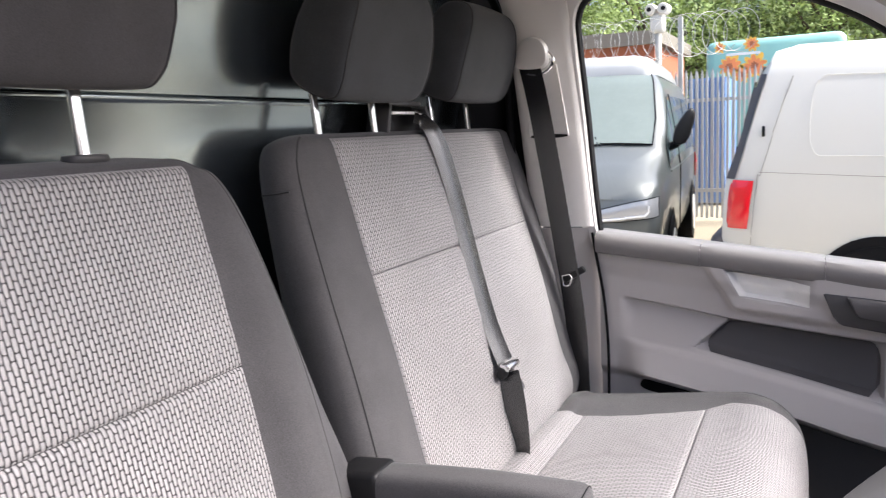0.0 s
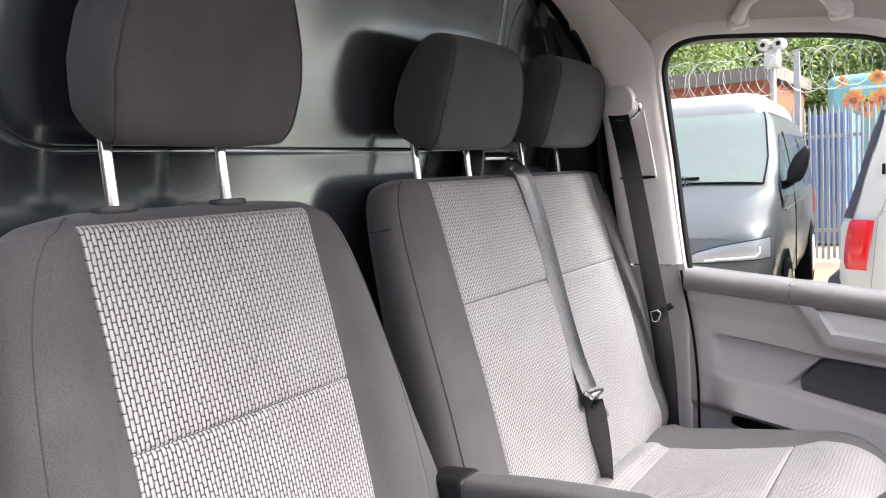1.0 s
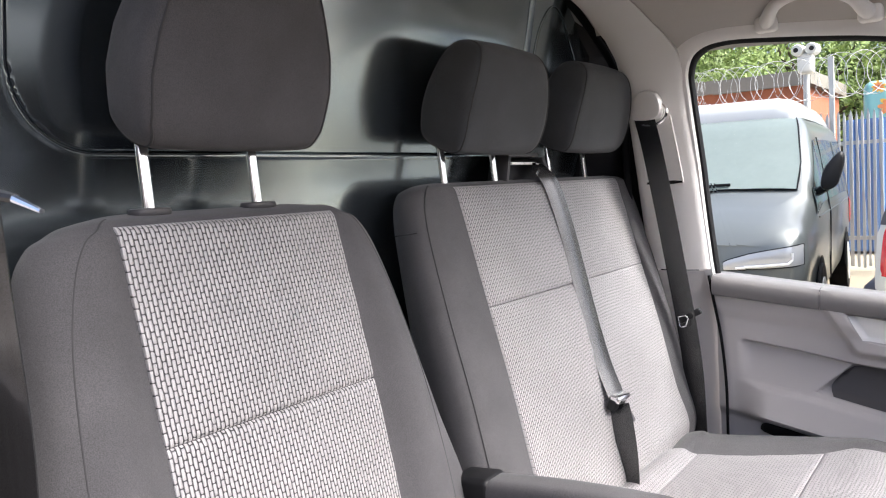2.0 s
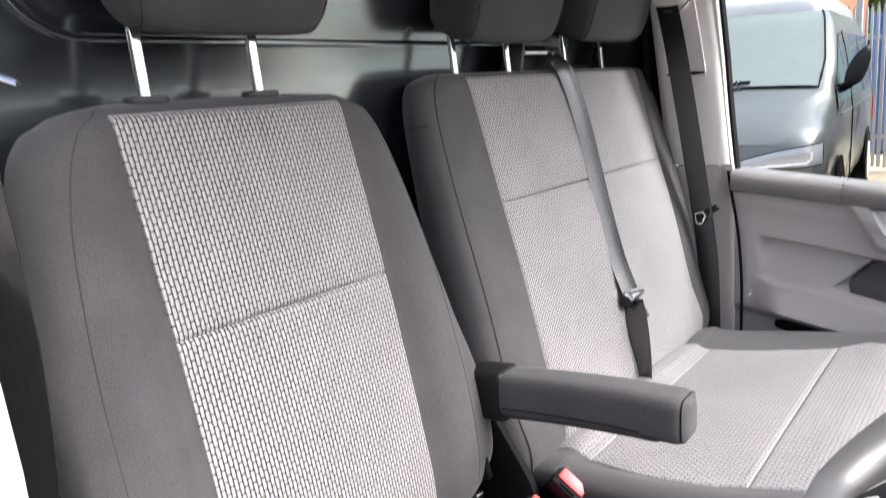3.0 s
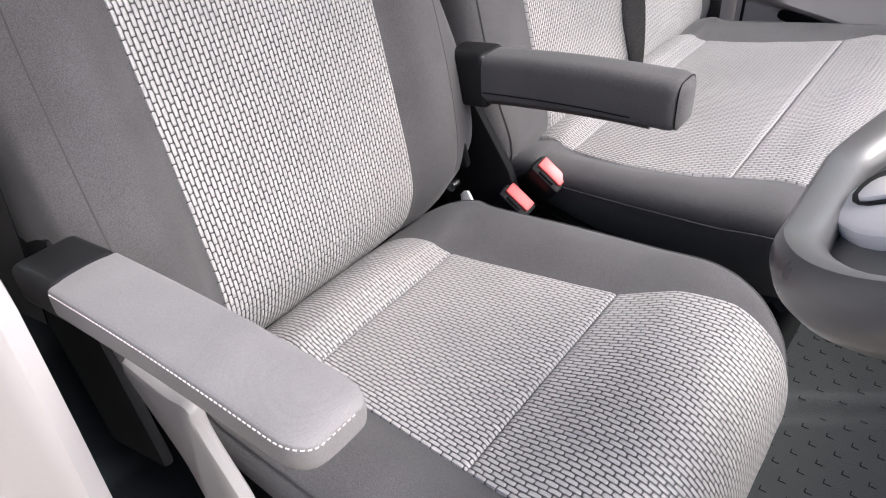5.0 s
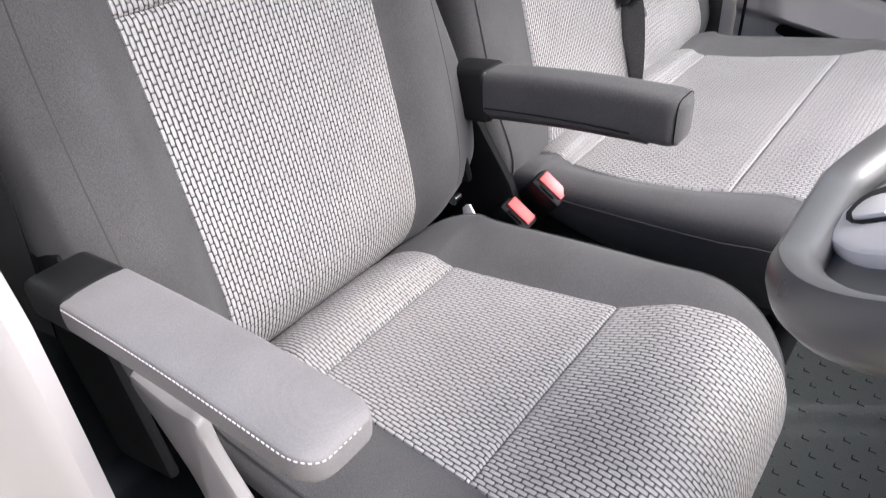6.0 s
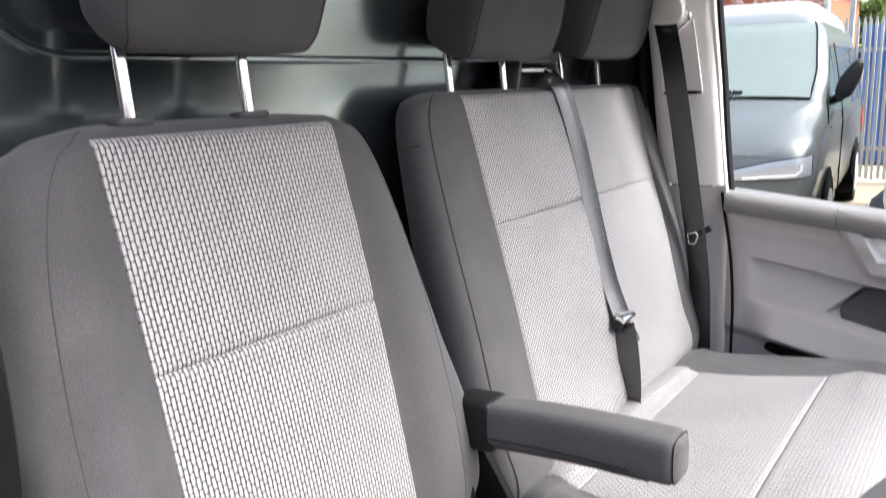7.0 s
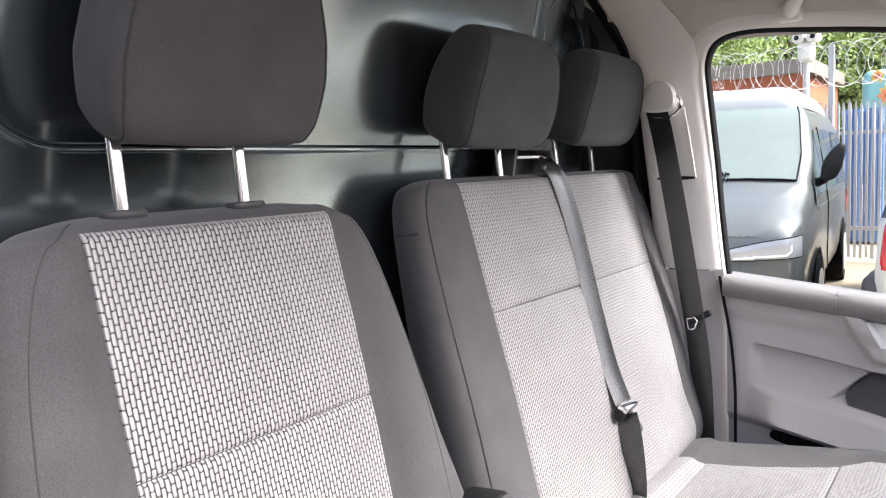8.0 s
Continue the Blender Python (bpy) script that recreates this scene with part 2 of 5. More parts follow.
def prism(outline, put, thick, r=0.0, bm=None):
    """A plate of the 2D outline; put(u, v, w) gives the place, w from 0 to thick; edges rounded by r."""
    out = bm or bmesh.new()
    n = len(outline)
    cu = sum(p[0] for p in outline) / n
    cv = sum(p[1] for p in outline) / n
    size = max(max(abs(p[0] - cu) for p in outline), max(abs(p[1] - cv) for p in outline))
    steps = [(0.0, 0.0)] if not r else [(0.0, r), (r * 0.3, r * 0.3), (r, 0.0)]
    steps = steps + [(thick - w, s) for w, s in reversed(steps)]
    rings = []
    for w, s in steps:
        ring = []
        for u, v in outline:
            d = max(math.hypot(u - cu, v - cv), 1e-6)
            k = 1 - s / d
            ring.append(out.verts.new(put(cu + (u - cu) * k, cv + (v - cv) * k, w)))
        rings.append(ring)
    for a, b in zip(rings, rings[1:]):
        for i in range(n):
            out.faces.new((a[i], a[(i + 1) % n], b[(i + 1) % n], b[i]))
    out.faces.new(rings[0])
    out.faces.new(rings[-1])
    return out


def ribbon(pts, across, width, thick=0.0013, bm=None, crown=0.0):
    """A strap along pts; across: the direction of its width at each point, or one for all."""
    out = bm or bmesh.new()
    P = [Vector(p) for p in pts]
    A = [Vector(across)] * len(P) if not isinstance(across, list) else [Vector(a) for a in across]
    # thick selvedges and four ribs along the strap
    ribs = [(-1, -1), (-0.86, -1.1), (-0.70, -0.45), (-0.44, -1.0), (-0.22, -0.5), (0, -1.0), (0.22, -0.5), (0.44, -1.0), (0.70, -0.45), (0.86, -1.1), (1, -1)]
    rows = []
    for i, p in enumerate(P):
        d = (P[min(i + 1, len(P) - 1)] - P[max(i - 1, 0)]).normalized()
        a = (A[i] - d * A[i].dot(d)).normalized()
        nrm = d.cross(a)
        ring = []
        for s, h in ribs + [(-s, -h) for s, h in ribs]:
            ring.append(out.verts.new(p + a * (s * width / 2) + nrm * (h * thick / 2 + crown * (1 - s * s))))
        rows.append(ring)
    for a, b in zip(rows, rows[1:]):
        for i in range(22):
            out.faces.new((a[i], a[(i + 1) % 22], b[(i + 1) % 22], b[i]))
    out.faces.new(rows[0])
    out.faces.new(rows[-1])
    return out


# ---- upholstery ----
def pad_rings(stations, cy, ins, n=60):
    """Stations (Cx, Cz, Bx, Bz, piping half-width, outer half-width, bolster) along a cushion: smooth rows of them."""
    a = smooth_line([s[:3] for s in stations], n)
    b = smooth_line([s[3:6] for s in stations], n)
    c = smooth_line([(s[6], 0, 0) for s in stations], n)
    return [(p[0], p[1], p[2], q[0], q[1], q[2], r[0]) for p, q, r in zip(a, b, c)]


def pad_point(st, cy, a, lift):
    cx, cz, bx, bz = st[:4]
    d = Vector((cx - bx, 0, cz - bz)).normalized()
    return Vector((cx, cy + a, cz)) + d * lift


def ins_of(ins, x):
    """The insert's two edges at the forward place x; a third entry (places, near shifts, far shifts) bends them."""
    if len(ins) == 2:
        return ins
    xs, lo, hi = ins[2]
    return (ins[0] + float(np.interp(x, xs, lo)), ins[1] + float(np.interp(x, xs, hi)))


def bump_at(a, ins, pw, proud):
    if ins[0] <= a <= ins[1]:
        return 0.0
    s = (a - ins[1]) / max(pw - ins[1], 1e-4) if a > ins[1] else (ins[0] - a) / max(pw + ins[0], 1e-4)
    s = min(max(s, 0), 1)
    return (proud + 0.002) * (math.sin(math.pi * (0.04 + 0.74 * s)) - 0.125)


def pad_body(name, stations, cy, ins, parent, material, label="", n=60, tuck=0.0, near=9.0, belly=0.0):
    rings = []
    for st in pad_rings(stations, cy, ins, n):
        cx, cz, bx, bz, pw, ow, proud = st
        edge_in = ins_of(ins, cx)
        ring = []
        for k in range(37):
            a = -pw + 2 * pw * k / 36
            ring.append(pad_point(st, cy, a, bump_at(a, edge_in, pw, proud)))
        edge = bump_at(pw, edge_in, pw, proud)
        c = pad_point(st, cy, 0, edge)
        b = Vector((bx, cy, bz))
        for sgn in (1, -1):
            fr = (0.06, 0.15, 0.3, 0.5, 0.72, 0.9, 0.98)
            for f in fr if sgn > 0 else reversed(fr):
                out = pw + 0.004 + (ow - pw) * math.sin(math.pi * min(1, f * 1.15)) ** 0.7 - (0.02 * max(0, (f - 0.85) / 0.15) ** 2) - tuck * max(0, f - 0.12)
                if sgn < 0:
                    out = min(out, max(near, pw + 0.004)) + belly * math.sin(math.pi * f) ** 0.7
                p = c.lerp(b, f)
                ring.append(p + Vector((0, sgn * out, 0)))
            if sgn > 0:
                for k in range(1, 8):
                    ring.append(b + Vector((0, (pw - 0.02) * (1 - k / 4), 0)))
        rings.append(ring)
    return part(name, sheet(rings, wrap=True, caps=True), material, parent, label, sharp=80)


def pad_insert(name, stations, cy, ins, span, parent, material, label="", n=160, puff=0.0, tuck=(True, True)):
    """The woven panel over a stretch (from, to) of the path, given as lengths along it."""
    rows = pad_rings(stations, cy, ins, n)
    arc, run = [0.0], 0.0
    for p, q in zip(rows, rows[1:]):
        run += math.hypot(q[0] - p[0], q[1] - p[1])
        arc.append(run)
    pts, uvs = [], []
    m = 48
    end = min(span[1], run)
    k_end = int((end - span[0]) / 0.003) + 12
    for k in range(k_end + 1):
        f = k / k_end
        s = span[0] + (end - span[0]) * (f - 0.08 * math.sin(2 * math.pi * f))
        st = [float(np.interp(s, arc, [r[c] for r in rows])) for c in range(7)]
        ends = 1.0
        if tuck[0]:
            ends = min(ends, (s - span[0]) / 0.007)
        if tuck[1]:
            ends = min(ends, (span[1] - s) / 0.007)
        e = math.sqrt(max(0, 1 - (1 - max(0, min(1, ends))) ** 2))
        crease = 0.0032 * math.sqrt(max(0, 1 - (1 - max(0, min(1, ends * 0.42))) ** 2))
        mid = math.sin(math.pi * (s - span[0]) / (span[1] - span[0]))
        row, uv = [], []
        lo_in, hi_in = ins_of(ins, st[0])
        for k in range(m + 1):
            f = k / m
            f = f - 0.11 * math.sin(2 * math.pi * f)
            a = lo_in + (hi_in - lo_in) * f
            g = min(1, min(a - lo_in, hi_in - a) / 0.0025)
            g = math.sqrt(max(0, 1 - (1 - g) ** 2))
            lift = -0.003 + 0.006 * g * (0.62 + 0.38 * e) + (puff * mid + crease) * math.sin(math.pi * f) ** 0.6
            lift += 0.0009 * noise.noise(Vector((a * 30, s * 30, 3)))
            row.append(pad_point(st, cy, a, lift))
            half_w = (hi_in - lo_in) / 2 - 0.0006
            cols = round((ins[1] - ins[0]) / 2 / 0.0048 - 0.5) + 0.5
            uv.append((max(0.0, min(a - lo_in, hi_in - a) - 0.0006) * cols * 0.0048 / half_w, s))
        pts.append(row)
        uvs.append(uv)
    return part(name, sheet(pts, uv=uvs), material, parent, label)


def path_length(stations, z=None, x=None, n=240):
    """The length along the path at which it reaches the height z (or the forward place x)."""
    rows = pad_rings(stations, 0, (0, 0), n)
    run = 0.0
    for p, q in zip(rows, rows[1:]):
        if (z is not None and q[1] >= z) or (x is not None and q[0] >= x):
            return run
        run += math.hypot(q[0] - p[0], q[1] - p[1])
    return run


def pad_piping(name, stations, cy, ins, sgn, parent, span, n=120, r=0.0011, drop=None):
    rows = pad_rings(stations, cy, ins, n)
    pts = []
    for k, st in enumerate(rows):
        if span[0] <= k / n <= span[1]:
            pw, proud = st[4], st[6]
            d = float(np.interp(st[0], *drop)) if drop else 0.0
            pts.append(pad_point(st, cy, sgn * (pw + 0.001 + 0.004 * min(1, d / 0.006) + (st[5] - pw) * math.sin(math.pi * min(1, d / 0.19 * 1.15)) ** 0.7), bump_at(pw, ins_of(ins, st[0]), pw, proud) - 0.001 - d))
    return part(name, tube(pts, r, 6), M_PIPING, parent)


def st(cx, cz, bx, bz, pw, ow, proud):
    return (cx, cz, bx, bz, pw, ow, proud)


def headrest(parent, cy, cx, z0, half, posts, post_x, post_z, tilt=0.0, height=0.2, thick=0.1, collars=False, taper=1.0, cloth=None):
    """A cloth headrest with a seam round each end, on two flat chromed posts."""
    t, h = thick / 2, height
    prof = rounded([(-t * 0.8, 0.004), (t * 0.45, -0.004), (t * 0.98, 0.012), (t * 1.06, h * 0.35), (t * 0.9, h * 0.8), (t * 0.55, h * 0.99), (-t * 0.1, h * 1.03), (-t * 0.75, h * 0.96), (-t * 1.02, h * 0.6), (-t, h * 0.2)], 3)
    mx = sum(p[0] for p in prof) / len(prof)
    mz = sum(p[1] for p in prof) / len(prof)
    ct, sn = math.cos(tilt), math.sin(tilt)
    shape = [0.90, 0.965, 1.0, 0.975 - 0.02 * (taper > 1), 0.89 / taper, 0.81 / taper, 0.73 / taper]

    def put(x, z):
        return cx + x * ct + (z - mz) * sn, z0 + mz + (z - mz) * ct - x * sn

    spans = [(-1.035, 0.0, 0.02), (-1.034, 0, 0.3), (-1.026, 0, 0.6), (-1.005, 0.0, 0.82), (-0.98, 0, 0.92), (-0.95, 0, 0.965), (-0.86, 0, 0.99), (-0.6, 0, 1.0), (-0.25, 0, 1.01), (0, 0, 1.012), (0.25, 0, 1.01), (0.6, 0, 1.0), (0.86, 0, 0.99), (0.95, 0, 0.965), (0.98, 0, 0.92), (1.005, 0, 0.82), (1.026, 0, 0.6), (1.034, 0, 0.3), (1.035, 0, 0.02)]
    rows = []
    for s, off, k in spans:
        row = []
        for x, z in prof:
            wide = half * float(np.interp((mz + (z - mz) * k) / h, [0, 0.12, 0.35, 0.55, 0.8, 0.95, 1.05], shape))
            px, pz = put(mx + (x - mx) * k, mz + (z - mz) * k)
            row.append((px, cy + s * wide, pz))
        rows.append(row)
    head = part("headrest", sheet(rows, wrap=True, caps=True), cloth or M_CLOTH_HEAD, parent, "charcoal cloth headrest with a piped seam at each end")
    for s in (-1, 1):
        loop = []
        for x, z in prof:
            wide = half * float(np.interp(z / h, [0, 0.12, 0.35, 0.55, 0.8, 0.95, 1.05], shape))
            k = 0.968
            px, pz = put(mx + (x - mx) * k, mz + (z - mz) * k)
            loop.append((px, cy + s * 0.951 * wide, pz))
        part("piping", tube(loop, 0.0014, 6, closed=True), M_PIPING, head)
    for y in posts:
        top = Vector((post_x - 0.008, y, z0 + 0.03))
        low = Vector((post_x, y, post_z - 0.02))
        d = (top - low)
        side = Vector((0, 1, 0))
        fwd = d.normalized().cross(side)
        out = rounded([(-0.0066, -0.004), (0, -0.0042), (0.0066, -0.004), (0.0066, 0.004), (0, 0.0042), (-0.0066, 0.004)], 2)
        bm = sheet([[p + side * u - fwd * v for u, v in out] for p in (low, low + d * 0.5, top)], wrap=True, caps=True)
        part("headrest_post", bm, M_CHROME, head, "flat chromed post")
        if collars:
            o2 = rounded([(-0.023, -0.015), (0.023, -0.015), (0.023, 0.015), (-0.023, 0.015)], 3)
            bm = prism(o2, lambda u, v, w: Vector((post_x + v, y + u, post_z - 0.002 + w)), 0.009, 0.0035)
            part("post_collar", bm, M_DARKTRIM, head, "dark oval plastic collar")
    return head


def stitches(name, pts, parent, material=None, length=0.0021, gap=0.0017, r=0.0005, off=(0, 0, 0.0006)):
    """A row of short threads along a smooth line."""
    P = [Vector(p) + Vector(off) for p in pts]
    bm = bmesh.new()
    acc = 0.0
    on = True
    seg = [P[0]]
    for a, b in zip(P, P[1:]):
        d = (b - a).length
        pos = 0.0
        while pos < d:
            need = (length if on else gap) - acc
            step = min(need, d - pos)
            pos += step
            acc += step
            q = a.lerp(b, pos / d)
            if acc >= (length if on else gap) - 1e-9:
                if on:
                    tube([seg[0], q], r, 5, bm=bm)
                seg = [q]
                on, acc = not on, 0.0
    return part(name, bm, material or M_THREAD, parent)


def armrest(parent, x0, x1, y0, y1, z_root, z_tip, thick, seam_side, grey=False):
    """A padded arm with a hard pivot block at its root."""
    cy, hw = (y0 + y1) / 2, (y1 - y0) / 2
    rows = []
    xs = [0.0, 0.02, 0.06, 0.15, 0.3, 0.45, 0.6, 0.75, 0.86, 0.90, 0.93, 0.955, 0.975, 0.988, 0.996, 1.0]
    for f in xs:
        x = x0 + (x1 - x0) * f
        zt = z_root + (z_tip - z_root) * f + 0.004 * math.sin(math.pi * f)
        tip = max(0, (f - 0.90) / 0.10) if grey else max(0, (f - 0.925) / 0.075)
        k = math.sqrt(max(0.02, 1 - tip ** 2.6))
        th = thick * (1 - (0.12 if grey else 0.04) * f)
        w = hw * (0.25 + 0.75 * k)
        wide = hw * (0.6 + 0.4 * k) if grey else w
        near = (hw + 0.002 * f) * (0.4 + 0.6 * k) if grey else w
        sec = rounded([(-w * 0.8, -th), (w * 0.8, -th), (w * 0.98, -th * 0.85), (w * 1.01, -th * 0.5), (w, -th * 0.1), (w * 0.9, 0), (0, 0.002), (-w * 0.9, 0), (-w, -th * 0.1), (-w * 1.01, -th * 0.5), (-w * 0.98, -th * 0.85)], 2)
        if not grey:
            sec = [(w * (abs(math.cos(b)) ** 0.42) * (1 if math.cos(b) > 0 else -1), -th * 0.5 + th * 0.5 * (abs(math.sin(b)) ** 0.5) * (1 if math.sin(b) > 0 else -1)) for b in [math.tau * (q + 0.5) / 40 for q in range(40)]]
        mid = -th * 0.5
        rows.append([(x, cy + u / w * (wide if u > 0 else near), zt + mid + (v - mid) * (0.55 + 0.45 * k)) for u, v in sec])
    # grey: the near arm, with the light falling on it put into its colour
    arm = part("armrest", sheet(rows, wrap=True, caps=True), M_CLOTH_ARM_LIT if grey else M_CLOTH, parent, "padded charcoal cloth armrest, paled for the light on it, folded down" if grey else "padded charcoal cloth armrest, folded down")
    if seam_side < 0:
        seam = []
        for f in [0.01 + 0.985 * (1 - (1 - k / 59) ** 1.6) for k in range(60)]:
            k = math.sqrt(max(0.02, 1 - max(0, (f - 0.90) / 0.10) ** 2.6))
            th = thick * (1 - 0.12 * f)
            zt = z_root + (z_tip - z_root) * f + 0.004 * math.sin(math.pi * f)
            seam.append((x0 + (x1 - x0) * f, cy - (hw + 0.002 * f) * (0.4 + 0.6 * k) * 0.985, zt - th * 0.5 + th * 0.36 * (0.55 + 0.45 * k)))
        last = seam[-1]
        seam += [(last[0] + 0.0012, last[1] + (cy + hw * 0.55 - last[1]) * k / 10, last[2]) for k in range(1, 11)]
        stitches("stitching", seam, arm, off=(0, -0.0006, 0.0008))
    else:
        # end cap sewn on round the tip, and the hard underside
        part("end_seam", tube([Vector(q) + (Vector(q) - Vector((rows[12][0][0], cy, z_tip - thick * 0.45))).normalized() * 0.0004 for q in rows[12]], 0.0008, 5, closed=True), M_RUBBER, arm)
        tray = []
        for f in xs[1:9]:
            x, th = x0 + (x1 - x0) * f, thick * (1 - 0.04 * f)
            zt = z_root + (z_tip - z_root) * f + 0.004 * math.sin(math.pi * f)
            tray.append([(x, cy + u, zt + v) for u, v in ((-hw * 0.90, -th * 0.93), (-hw * 0.7, -th - 0.001), (hw * 0.7, -th - 0.001), (hw * 0.90, -th * 0.93))])
        part("tray", sheet(tray), M_DARKTRIM, arm, "hard dark plastic underside")
        line = [(x0 + (x1 - x0) * f, y0 - 0.0002, z_root + (z_tip - z_root) * f + 0.004 * math.sin(math.pi * f) - thick * (0.74 + 0.05 * f)) for f in (0.01, 0.2, 0.4, 0.6, 0.78)]
        part("side_seam", tube(smooth_line(line, 20), 0.0008, 5), M_RUBBER, arm)
    bm = box((0.062, y1 - y0 - 0.001, thick * 1.15), (x0 - 0.026, cy, z_root - thick * 0.58), 0.008, 3, Matrix.Rotation(radians(-6), 3, "Y"))
    part("pivot_block", bm, M_BLACK, arm, "hard black plastic pivot")
    return arm


# ---- driver's seat ----
D_CY, D_INS = 0.34, (-0.145, 0.145)
D_BACK = [
    st(.012, .870, -.03, .865, .14, .16, .002), st(.047, .905, -.035, .90, .185, .236, .010), st(.066, .945, -.04, .945, .212, .290, .020), st(.070, .99, -.045, .99, .222, .312, .028),
    st(.055, 1.08, -.06, 1.08, .226, .304, .034), st(.037, 1.17, -.073, 1.17, .226, .272, .030), st(.017, 1.264, -.085, 1.264, .222, .238, .022),
    st(-.006, 1.36, -.098, 1.36, .210, .223, .013), st(-.022, 1.425, -.105, 1.425, .193, .211, .008), st(-.030, 1.458, -.109, 1.45, .176, .194, .004),
    st(-.036, 1.469, -.110, 1.460, .160, .176, .001), st(-.050, 1.478, -.111, 1.468, .145, .155, .0), st(-.080, 1.483, -.112, 1.472, .11, .12, .0)]
D_SEAT = [
    st(.03, .880, .03, .80, .205, .215, .0), st(.075, .907, .07, .79, .212, .225, .006), st(.115, .918, .11, .78, .216, .232, .015),
    st(.148, .912, .145, .77, .219, .236, .022), st(.25, .916, .25, .76, .226, .244, .024), st(.35, .922, .35, .75, .232, .248, .018),
    st(.42, .933, .40, .745, .230, .245, .008), st(.47, .928, .43, .74, .214, .228, .002), st(.505, .905, .45, .735, .192, .205, .0),
    st(.523, .87, .455, .73, .175, .185, .0), st(.529, .82, .46, .72, .165, .175, .0), st(.522, .77, .455, .715, .16, .165, .0)]
DC_INS = (-0.145, 0.145, ((0.10, 0.15, 0.25, 0.35, 0.40, 0.46, 0.52), (0.027, 0.024, 0.016, 0.007, 0.0, -0.004, 0.0), (-0.028, -0.026, -0.014, -0.001, 0.026, 0.036, 0.030)))
seat = thing("captain_chair", "grey woven and charcoal cloth driver's seat with two folded armrests", "van seat", "front seats")
back = pad_body("backrest", D_BACK, D_CY, D_INS, seat, M_CLOTH, "charcoal cloth backrest with side bolsters", near=0.245, belly=0.016)
seam = path_length(D_BACK, z=1.266)
pad_insert("lower_panel", D_BACK, D_CY, D_INS, (0.0, seam), back, M_WEAVE, "pale grey block-weave panel", puff=0.004, tuck=(False, True))
pad_insert("upper_panel", D_BACK, D_CY, D_INS, (seam + 0.0005, path_length(D_BACK, z=1.4715)), back, M_WEAVE, "pale grey block-weave panel", puff=0.003)
for sgn in (-1, 1):
    pad_piping("piping", D_BACK, D_CY, D_INS, sgn, back, (0.0, 0.93))
cush = pad_body("seat_cushion", D_SEAT, D_CY, DC_INS, seat, M_CLOTH, "charcoal cloth seat cushion", tuck=0.10)
g1, g2 = path_length(D_SEAT, x=0.148), path_length(D_SEAT, x=0.35)
pad_insert("rear_roll", D_SEAT, D_CY, DC_INS, (0.01, g1), cush, M_WEAVE, "pale grey block-weave roll", puff=0.011)
pad_insert("centre_panel", D_SEAT, D_CY, DC_INS, (g1 + 0.0005, g2), cush, M_WEAVE, "pale grey block-weave panel", puff=0.003)
pad_insert("front_panel", D_SEAT, D_CY, DC_INS, (g2 + 0.0005, 9.0), cush, M_WEAVE, "pale grey block-weave panel", puff=0.004, tuck=(True, False))
for sgn in (-1, 1):
    pad_piping("piping", D_SEAT, D_CY, DC_INS, sgn, cush, (0.05, 0.95), r=0.0016)
headrest(seat, 0.355, -0.043, 1.549, 0.124, (0.258, 0.400), -0.073, 1.481, tilt=0.29, height=0.215, thick=0.082, collars=True, taper=1.08, cloth=M_CLOTH_DRIVER)
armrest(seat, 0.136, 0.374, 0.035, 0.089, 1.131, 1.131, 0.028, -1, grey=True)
armrest(seat, 0.102, 0.350, 0.592, 0.645, 1.103, 1.119, 0.060, 1)
# hinge plates and the plastic side cover
for y, tall in ((0.085, 0.24), (0.585, 0.16)):
    bm = box((0.10, 0.012, tall), (0.02, y, 1.10 - tall / 2), 0.005, 2, Matrix.Rotation(radians(-14), 3, "Y"))
    part("recliner_plate", bm, M_RUBBER, seat)
o = rounded([(0.098, 1.024), (0.13, 1.018), (0.162, 1.013), (0.190, 1.019), (0.194, 0.995), (0.213, 0.962), (0.235, 0.92), (0.245, 0.80), (0.20, 0.80), (0.168, 0.905), (0.149, 0.944), (0.124, 0.988)], 2)
part("recliner_cover", prism(o, lambda u, v, w: Vector((u, 0.072 + w, v)), 0.014, 0.006), M_SHELL, seat, "smooth pale grey recliner cover")
bm = box((0.40, 0.40, 0.24), (0.26, D_CY, 0.62), 0.02, 2)
part("seat_box", bm, M_BLACK, seat)
o = [(0.072, 0.909), (0.077, 0.915), (0.084, 0.917), (0.101, 0.889), (0.100, 0.882), (0.074, 0.872)]
part("base_bracket", prism(o, lambda u, v, w: Vector((u, 0.583 + w, v)), 0.004, 0.001), M_SILVER, seat, "pale painted bracket")
bm = tube([(0.044, 0.598, 0.905), (0.044, 0.612, 0.905)], 0.008, 12)
part("pivot_bolt", bm, M_CHROME, seat)

# ---- passenger bench ----
B_CY, B_INS = 1.081, (-0.297, 0.330)
B_BACK = [
    st(0.052, 0.860, -0.036, 0.860, 0.379, 0.398, 0.000), st(0.080, 0.900, -0.041, 0.900, 0.391, 0.410, 0.002), st(0.088, 0.950, -0.048, 0.950, 0.398, 0.419, 0.004), st(0.062, 1.030, -0.062, 1.030, 0.402, 0.424, 0.005),
    st(0.028, 1.170, -0.084, 1.170, 0.402, 0.424, 0.006), st(-0.008, 1.300, -0.103, 1.300, 0.401, 0.423, 0.005), st(-0.035, 1.400, -0.118, 1.400, 0.397, 0.419, 0.003),
    st(-0.050, 1.455, -0.126, 1.455, 0.389, 0.411, 0.002), st(-0.058, 1.483, -0.130, 1.478, 0.375, 0.397, 0.001), st(-0.068, 1.495, -0.133, 1.487, 0.355, 0.376, 0.000),
    st(-0.086, 1.500, -0.135, 1.492, 0.324, 0.346, 0.000)]
